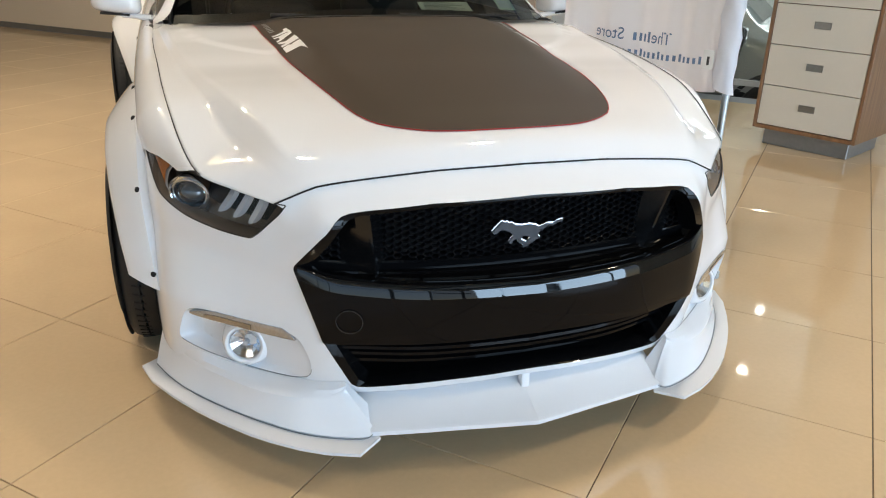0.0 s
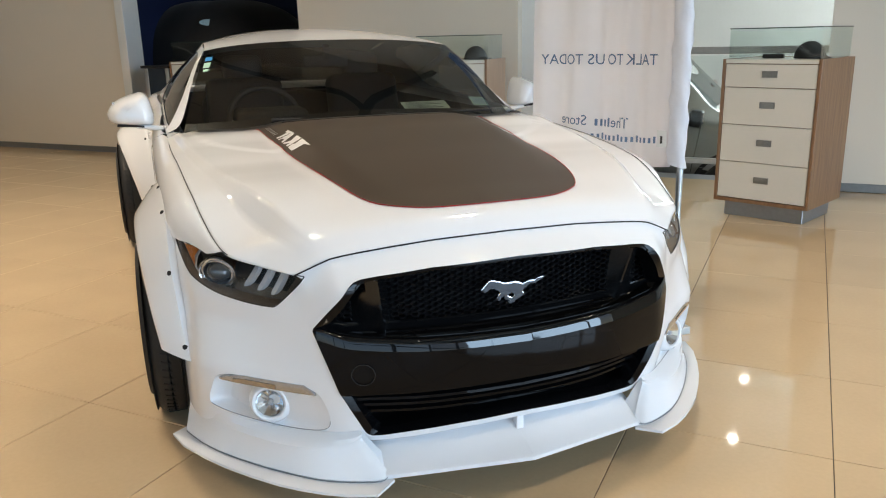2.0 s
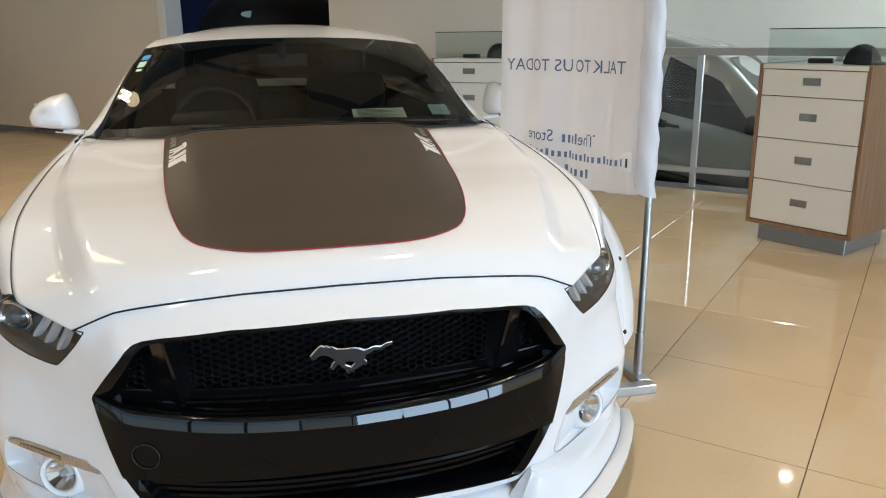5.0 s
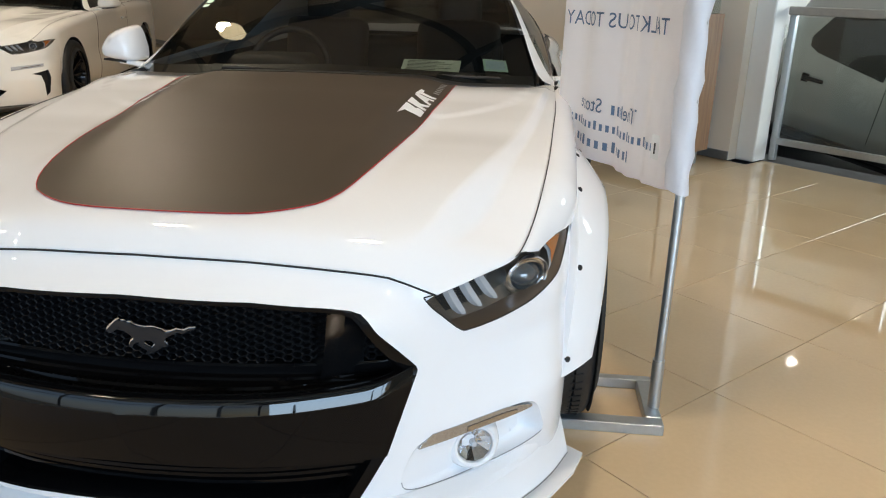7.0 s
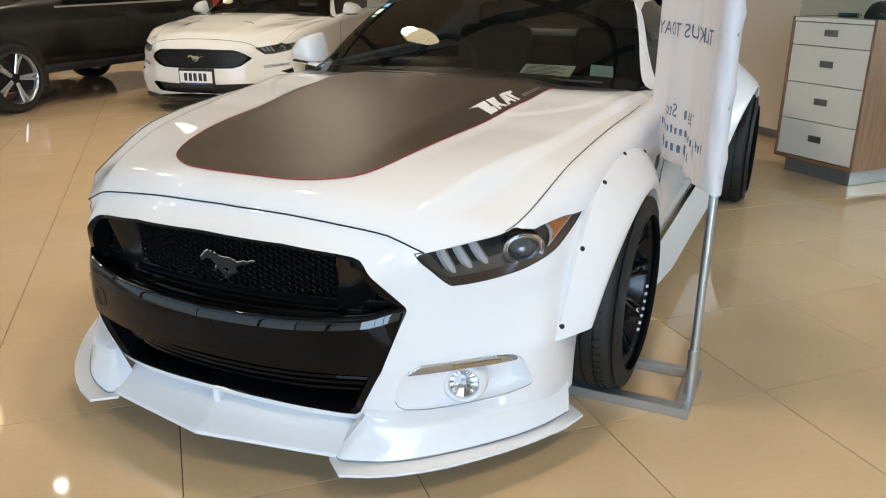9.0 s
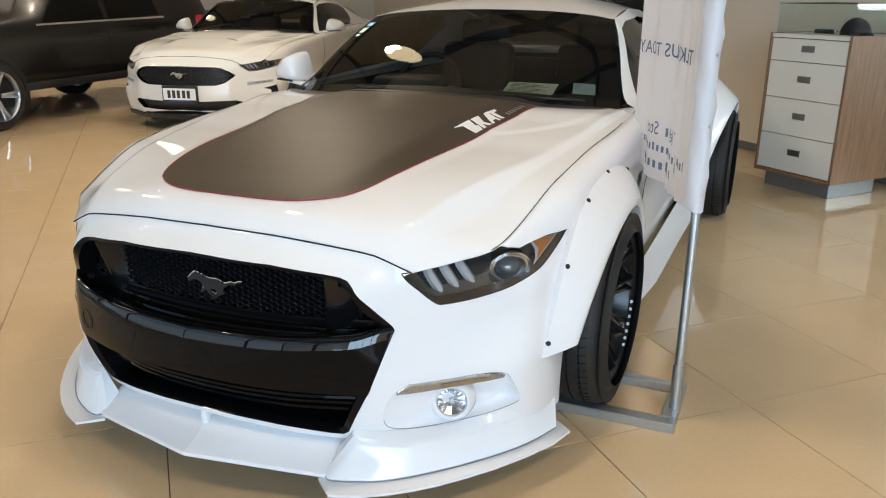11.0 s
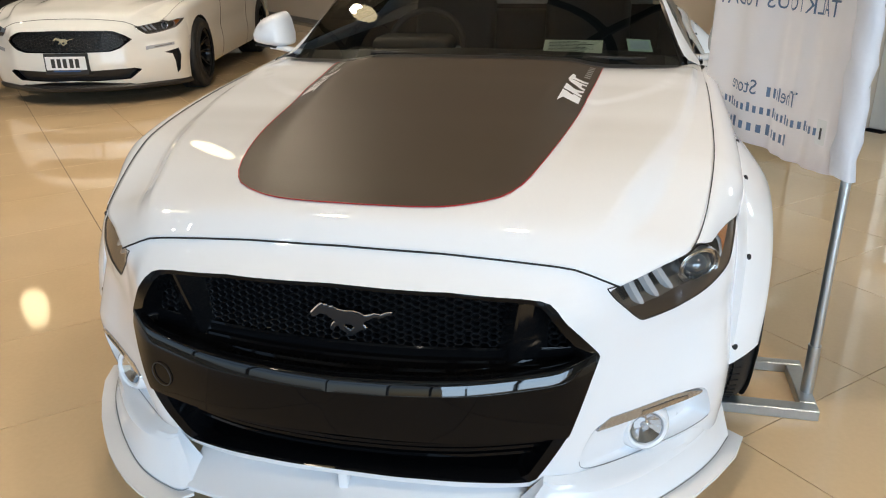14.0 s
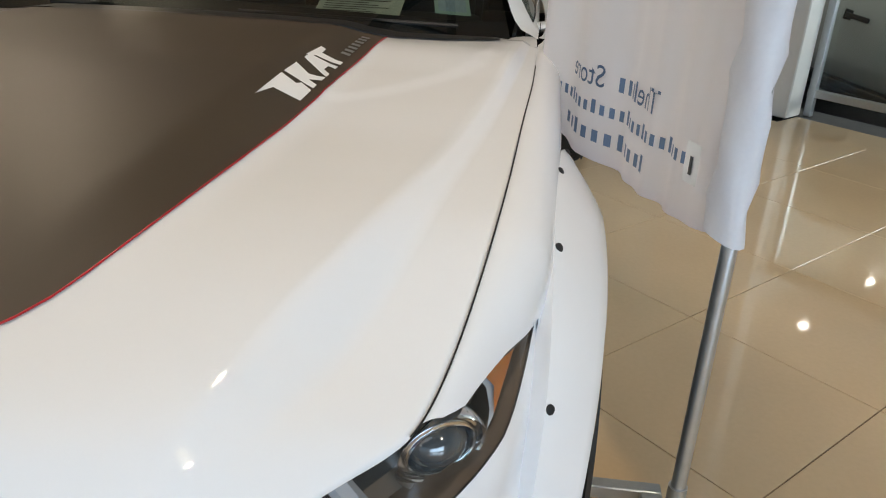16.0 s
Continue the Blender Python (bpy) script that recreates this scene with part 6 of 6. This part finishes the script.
    # papers and stickers
    def glass_at(x, q):
        b = Vector((x, 3.24 + 0.185 * (x / 0.795) ** 2, 0.955 - 0.037 * (x / 0.795) ** 2))
        h = Vector((x * 0.80, 3.985 - 0.047 * (x / 0.795) ** 2, 1.308 - 0.042 * (x / 0.795) ** 2))
        return b.lerp(h, q) + Vector((0, -0.021, 0.018)) * math.sin(q * math.pi)

    def stick(name, x0, x1, q0, q1, mat, label, lift=0.003):
        rows = [[glass_at(x, q) + Vector((0, 0.6, -1)) * -lift for x in np.linspace(x0, x1, 6)] for q in np.linspace(q0, q1, 5)]
        return part(name, grid(rows), mat, ws, label)

    stick("licence_sticker", 0.605, 0.70, 0.10, 0.20, MINT, "pale green licence sticker")
    stick("sticker_print", 0.615, 0.69, 0.115, 0.185, STICKER, "pale blue print", 0.004)
    stick("service_sticker", -0.775, -0.735, 0.82, 0.88, BLUE, "small blue sticker")
    stick("service_sticker", -0.775, -0.735, 0.72, 0.795, MINT, "small mint sticker")
    stick("service_sticker", -0.77, -0.735, 0.67, 0.70, MINT, "small mint sticker")
    card = [[(0.255 + 0.235 * a, 3.425 + 0.13 * b, 0.952 + 0.045 * b) for a in np.linspace(0, 1, 5)] for b in np.linspace(0, 1, 4)]
    cd = part("price_card", grid(card), PAPER, t, "pale green card with written lines on the dashboard")
    for k in range(9):
        b = 0.10 + 0.095 * k
        x1 = 0.455 - 0.03 * ((k * 7) % 3)
        part("card_line", box(0.275, x1, 3.425 + 0.13 * b - 0.0018, 3.425 + 0.13 * b + 0.0018, 0.9545 + 0.045 * b, 0.956 + 0.045 * b), INK, cd, flat=True)


coupe((0, 4.0, 0), 0, True, PAINT, "white wide-body sports coupe with a satin dark grey bonnet wrap")

coupe((-4.81, 8.72, 0), 13.1, False, PAINT2, "cream white sports coupe with a black grille and a number plate")


# ---- other vehicles ----
def loft_car(t, paint, stations, half, sill=0.30, belt=1.0, tuck=0.20):
    """A body skin from stations of (distance from the nose, roof height)."""
    rows = []
    for y, zt in stations:
        low = zt <= belt + 0.12
        nose_in = 0.16 * max(0, 1 - y / 0.55) ** 2 + 0.10 * max(0, (y - stations[-1][0] + 0.4) / 0.4) ** 2
        w = half - nose_in
        wt = w - (0.07 if low else tuck)
        zb = min(belt, zt - 0.06)
        pts = [(w - 0.05, sill), (w, sill + 0.12), (w, 0.62 * zb + 0.05), (w - 0.012, zb), (wt + (w - wt) * 0.25, zb + (zt - zb) * 0.75), (wt, zt - 0.025), (wt * 0.75, zt), (wt * 0.4, zt + 0.012), (0, zt + 0.015)]
        rows.append([Vector((p[0], y, p[1])) for p in pts])
    out = []
    for k in range(9):
        out.append(curve([r[k] for r in rows], 56))
    rows = [[out[k][i] for k in range(9)] for i in range(57)]
    fine = [curve(r, 24) for r in rows]
    return part("body", mirrored(grid(fine)), paint, t, angle=60)


def side_panel(t, name, loop, half, belt, tuck, roof, mat, side, out=0.006, label="", parent=None):
    def at(y, z):
        k = max(0, (z - belt) / (roof - belt))
        return Vector((half - 0.012 - (tuck - 0.012) * k ** 1.15 + out, y, z))
    bm = patch(loop, [], 0.08, at)
    return part(name, bm if side > 0 else flipped(bm), mat, parent or t, label, angle=60)


def wheel_arches(t, ys, half, r):
    for y in ys:
        for sd in (1, -1):
            bm = grid([[(half + 0.004, y + q * math.cos(a), 0.36 + q * math.sin(a)) for a in np.linspace(-0.35, math.pi + 0.35, 24)] for q in (r, r + 0.045)])
            part("arch_trim", bm if sd > 0 else flipped(bm), BLACK, t, "black wheel arch trim")
            # dark sheet on the unbroken skin stands in for the shaded wheel well
            bm = patch([(y + r * math.cos(a), 0.36 + r * math.sin(a)) for a in np.linspace(-0.35, math.pi + 0.35, 24)], [], 0.2, lambda a, b: Vector((half + 0.002, a, b)))
            part("arch_shade", bm if sd > 0 else flipped(bm), DARK, t)


def black_suv():
    t = thing("suv", (-7.0, 4.70, 0), 3.0, "large dark brown-black sport utility car with silver alloy wheels", "car")
    loft_car(t, SUVPAINT, [(0, 0.78), (0.12, 0.96), (0.5, 1.06), (1.25, 1.14), (1.6, 1.36), (2.0, 1.62), (2.5, 1.71), (3.3, 1.73), (4.1, 1.68), (4.55, 1.52), (4.75, 1.15), (4.80, 0.75)], 0.93, 0.42, 1.04, 0.22)
    for sd in (1, -1):
        side_panel(t, "side_window", [(1.72, 1.08), (2.05, 1.48), (2.62, 1.56), (2.64, 1.08)], 0.93, 1.04, 0.22, 1.70, TINT, sd, label="dark side window")
        side_panel(t, "side_window", [(2.72, 1.08), (2.72, 1.56), (3.5, 1.56), (3.62, 1.12)], 0.93, 1.04, 0.22, 1.70, TINT, sd, label="dark side window")
        side_panel(t, "window_strip", [(1.62, 1.045), (3.7, 1.075), (3.7, 1.10), (1.62, 1.065)], 0.93, 1.04, 0.22, 1.70, CHROME, sd, 0.009, "chrome strip under the windows")
        for y in (2.66, 3.72):
            bm = box(0.934, 0.955, y - 0.24, y - 0.03, 0.93, 0.96, 0.008, 2)
            part("door_handle", bm if sd > 0 else flipped(bm), SUVPAINT, t)
            bm = tube([(0.932, y, z) for z in (0.36, 0.6, 0.8, 1.03)], 0.003, 6)
            part("door_gap", bm if sd > 0 else flipped(bm), DARK, t)
        bm = box(0.90, 0.935, 4.36, 4.66, 0.94, 1.10, 0.02, 2)
        part("tail_lamp", bm if sd > 0 else flipped(bm), TAIL, t, "red tail lamp")
        bm = box(0.88, 0.945, 1.35, 3.35, 0.37, 0.46, 0.02, 2)
        part("sill_trim", bm if sd > 0 else flipped(bm), BLACK, t, "black sill trim")
    wheel_arches(t, (0.95, 3.75), 0.93, 0.40)
    for sd in (1, -1):
        for y in (0.95, 3.75):
            wheel(t, sd, y, 0.985, 0.25, 0.36, 0.272, "tyre on a silver split-spoke alloy rim", SILVERRIM, 5, 0.3, wide=1.7)
    part("underbody", box(-0.80, 0.80, 0.15, 4.7, 0.36, 0.45), DARK, t, flat=True)


SILVERRIM = material("silver_alloy", (0.62, 0.63, 0.64), 0.28, metal=0.8, scale=20.0, amount=0.1)
black_suv()


def grey_pickup():
    lean = Matrix.Translation(W(-0.27, 9.05, -0.92)) @ Matrix.Rotation(radians(45), 4, "Z") @ Matrix.Rotation(radians(9.2), 4, "X")
    ramp = part("floor_ramp", box(-1.5, 1.6, -1.4, 7.0, -0.3, -0.002), CONCRETE, label="dark concrete ramp of the drive-through", flat=True)
    ramp.matrix_world = lean
    tagged(ramp, "dark concrete ramp of the drive-through", "floor", kind="structure")
    t = thing("pickup_truck", (0, 0, 0), 0, "grey double-cab pickup truck parked on the ramp beyond the balustrade", "car")
    t.matrix_world = lean
    half, belt, tuck, roof = 0.93, 1.00, 0.20, 1.76
    loft_car(t, GREYPAINT, [(0, 0.85), (0.12, 1.05), (0.5, 1.14), (1.25, 1.2), (1.6, 1.42), (2.0, 1.68), (2.5, 1.77), (3.1, 1.77), (3.5, 1.70), (3.66, 1.30), (3.8, 1.14), (4.6, 1.14), (5.25, 1.12), (5.3, 0.8)], half, 0.42, belt, tuck)
    for sd in (1, -1):
        side_panel(t, "side_window", [(1.42, 0.99), (1.92, 1.44), (2.50, 1.59), (2.50, 1.04)], half, belt, tuck, roof, TINT, sd, label="dark front door window")
        side_panel(t, "side_window", [(2.60, 1.05), (2.60, 1.59), (3.12, 1.575), (3.24, 1.50), (3.37, 1.28), (3.35, 1.20), (3.26, 1.155)], half, belt, tuck, roof, TINT, sd, label="dark rear door window")
        for y in (2.40, 3.30):
            hb = box(0.934, 0.958, y - 0.20, y, 0.90, 0.94, 0.01, 2)
            h = part("door_handle", hb if sd > 0 else flipped(hb), BLACK, t, "black door handle")
            hb = box(0.930, 0.936, y - 0.05, y + 0.02, 0.88, 0.96, 0.003)
            part("handle_cup", hb if sd > 0 else flipped(hb), DARK, h)
        for y in (1.42, 2.55, 3.52):
            bm = tube([(0.934, y, z) for z in (0.5, 0.75, 1.06)], 0.003, 6)
            part("door_gap", bm if sd > 0 else flipped(bm), DARK, t)
        mb = box(0.98, 1.17, 1.40, 1.54, 1.02, 1.20, 0.03, 2)
        mr = part("door_mirror", mb if sd > 0 else flipped(mb), BLACK, t, "dark door mirror with a chrome cap", angle=60)
        mb = box(0.99, 1.10, 1.385, 1.42, 1.06, 1.12, 0.012, 2)
        part("mirror_cap", mb if sd > 0 else flipped(mb), CHROME, mr)
        mb = tube([(0.92, 1.48, 1.03), (1.0, 1.48, 1.06)], 0.025, 8)
        part("mirror_arm", mb if sd > 0 else flipped(mb), BLACK, mr)
        mb = box(0.88, 0.99, 1.3, 3.5, 0.36, 0.43, 0.02, 2)
        part("side_step", mb if sd > 0 else flipped(mb), BLACK, t)
    sc = grid([[(x, 1.32 + 0.62 * q, 1.235 + 0.42 * q + 0.012) for x in np.linspace(-0.66, 0.66, 6)] for q in np.linspace(0, 1, 5)])
    ws = part("windscreen", sc, TINT, t, "dark windscreen")
    part("windscreen_card", turned(box(-0.09, 0.09, -0.002, 0.002, -0.03, 0.03), Matrix.Translation((0.52, 1.50, 1.405)) @ Matrix.Rotation(radians(-56), 4, "X")), TAIL, ws, "small red card on the glass", flat=True)
    wheel_arches(t, (0.92, 4.12), half, 0.43)
    for sd in (1, -1):
        for y in (0.92, 4.12):
            wheel(t, sd, y, 0.975, 0.26, 0.37, 0.23, "tyre on a silver alloy rim", SILVERRIM, 6, 0.3)
    part("underbody", box(-0.85, 0.85, 0.2, 5.2, 0.28, 0.44), DARK, t, flat=True)


grey_pickup()


def covered_car():
    t = thing("covered_car", W(-7.2, 7.9, 0), -45 + 180, "car under a black stretch cover with a pale oval mark", "car")
    rows = []
    for q in np.linspace(0, 1, 40):
        x = -2.3 + 4.6 * q
        top = 0.85 + 1.0 * math.exp(-((x - 0.55) / 1.25) ** 4)
        end = min(1, min(q, 1 - q) * 7) ** 0.5
        row = []
        for a in np.linspace(0, math.pi, 26):
            w = 0.92 * end * (1 - 0.10 * math.sin(a) ** 4) + 0.012 * math.sin(x * 9 + a * 7)
            row.append((x, w * abs(math.cos(a)) ** 0.5 * math.copysign(1, math.cos(a)), max(0.02, top * end * math.sin(a) ** 0.55 + 0.008 * math.sin(x * 13 + a * 3))))
        rows.append(row)
    part("cover", grid(rows), COVER, t, "black stretch cover with soft wrinkles", angle=80)
    m = (Matrix.Translation(W(-7.2, 7.9, 0)) @ Matrix.Rotation(radians(135), 4, "Z")).inverted()
    at, face = m @ Vector((-0.15, 10.27, 1.556)), (m.to_3x3() @ Vector((0.25, -0.9, 0.35))).normalized()
    oval = turned(spin([(0.006, 0.0), (0.006, 0.05), (0.0, 0.056)], 24), Matrix.Translation(at) @ face.to_track_quat("X", "Z").to_matrix().to_4x4() @ Matrix.Diagonal((1, 2.0, 0.75, 1)))
    part("oval_mark", oval, STICKER, t, "pale blue oval mark")
    return t


covered_car()


def red_hatchback():
    t = thing("hatchback", (-9.6, 4.9, 0), 3.0, "red hatchback parked behind the dark sport utility car", "car")
    loft_car(t, REDPAINT, [(0, 0.62), (0.12, 0.76), (0.5, 0.88), (1.15, 0.97), (1.5, 1.2), (1.9, 1.42), (2.5, 1.48), (3.3, 1.44), (3.8, 1.25), (4.05, 0.95), (4.1, 0.6)], 0.86, 0.22, 0.92, 0.2)
    for sd in (1, -1):
        side_panel(t, "side_window", [(1.62, 0.96), (1.95, 1.28), (2.42, 1.36), (2.42, 0.96)], 0.86, 0.92, 0.2, 1.46, TINT, sd, label="dark side window")
        side_panel(t, "side_window", [(2.5, 0.96), (2.5, 1.36), (3.2, 1.34), (3.5, 1.0)], 0.86, 0.92, 0.2, 1.46, TINT, sd, label="dark side window")
    wheel_arches(t, (0.82, 3.36), 0.86, 0.36)
    for sd in (1, -1):
        for y in (0.82, 3.36):
            wheel(t, sd, y, 0.905, 0.2, 0.32, 0.22, "tyre on a silver alloy rim", SILVERRIM, 5, 0.3)
    part("underbody", box(-0.76, 0.76, 0.15, 4.0, 0.17, 0.26), DARK, t, flat=True)


red_hatchback()


POSTER = W(-16.996, 2.69, 0.95)


def wall_poster():
    t = thing("wall_poster", POSTER, 0, "white poster with a blue shape on the far wall", "poster")
    t.matrix_world = Matrix.Translation(POSTER) @ Matrix.Rotation(radians(45), 4, "Z")
    part("sheet", box(-0.32, 0.32, -0.008, 0.0, -0.45, 0.45), WHITEPRINT, t, "white sheet", flat=True)
    part("blue_shape", turned(spin([(-0.0082, 0.10), (-0.012, 0.11), (-0.012, 0.21), (-0.0082, 0.22)], 32, "Y"), Matrix.Translation((0, 0, -0.12))), BLUE, t, "plain blue ring", flat=True)


wall_poster()


# ---- tiled floor ----
E1, E2, T0 = Vector((0.4585, 0.4555, 0)), Vector((-0.4430, 0.4560, 0)), Vector((0.971, 1.401, 0))
hall_box("floor", WEST, EAST, SOUTH, LINE, -1.19, -0.006, GROUT, "polished beige porcelain tiles with thin brown joints", "floor")
floor = bpy.data.objects["floor"]
inv = HALL.inverted()


def tile_bm(i, j, bm=None, bev=0.0012, gap=0.0016):
    bm = bm or bmesh.new()
    c = E1 * 0.5 + E2 * 0.5 if i is None else T0 + E1 * (i + 0.5) + E2 * (j + 0.5)
    h1, h2 = E1 * (0.5 - gap / E1.length), E2 * (0.5 - gap / E2.length)
    b1, b2 = E1 * (bev / E1.length), E2 * (bev / E2.length)
    c = Vector((0, 0, 0)) if i is None else c
    low = [bm.verts.new(c + s * h1 + q * h2 + Vector((0, 0, -0.006))) for s, q in ((-1, -1), (1, -1), (1, 1), (-1, 1))]
    mid = [bm.verts.new(c + s * h1 + q * h2 + Vector((0, 0, -bev))) for s, q in ((-1, -1), (1, -1), (1, 1), (-1, 1))]
    top = [bm.verts.new(c + s * (h1 - b1) + q * (h2 - b2)) for s, q in ((-1, -1), (1, -1), (1, 1), (-1, 1))]
    for a, b in ((low, mid), (mid, top)):
        for k in range(4):
            bm.faces.new((a[k], a[(k + 1) % 4], b[(k + 1) % 4], b[k]))
    bm.faces.new(top)
    return bm


tb = tile_bm(None, None)
tile_mesh = bpy.data.meshes.new("tile")
tb.to_mesh(tile_mesh)
tb.free()
tile_mesh.materials.append(TILE)
rest = bmesh.new()
made = 0
for i in range(-24, 30):
    for j in range(-24, 34):
        c = T0 + E1 * (i + 0.5) + E2 * (j + 0.5)
        q = inv @ c
        if not (WEST - 0.3 < q.x < EAST + 0.3 and SOUTH - 0.3 < q.y < LINE - 0.32):
            continue
        if -3.0 < c.x < 4.5 and 0.2 < c.y < 7.5 and made < 300:
            ob = new("tile", tile_mesh)
            ob.parent = floor
            ob.matrix_parent_inverse = inv
            ob.location = c
            made += 1
        else:
            tile_bm(i, j, rest)
ob = part("tiles", rest, TILE, floor, flat=True)
ob.matrix_parent_inverse = inv
tagged(ob, kind="stuff")
edge = hall_box("floor_edge", WEST, EAST, LINE - 0.75, LINE, -0.02, -0.004, TILE, "cut tiles along the wall", "floor")
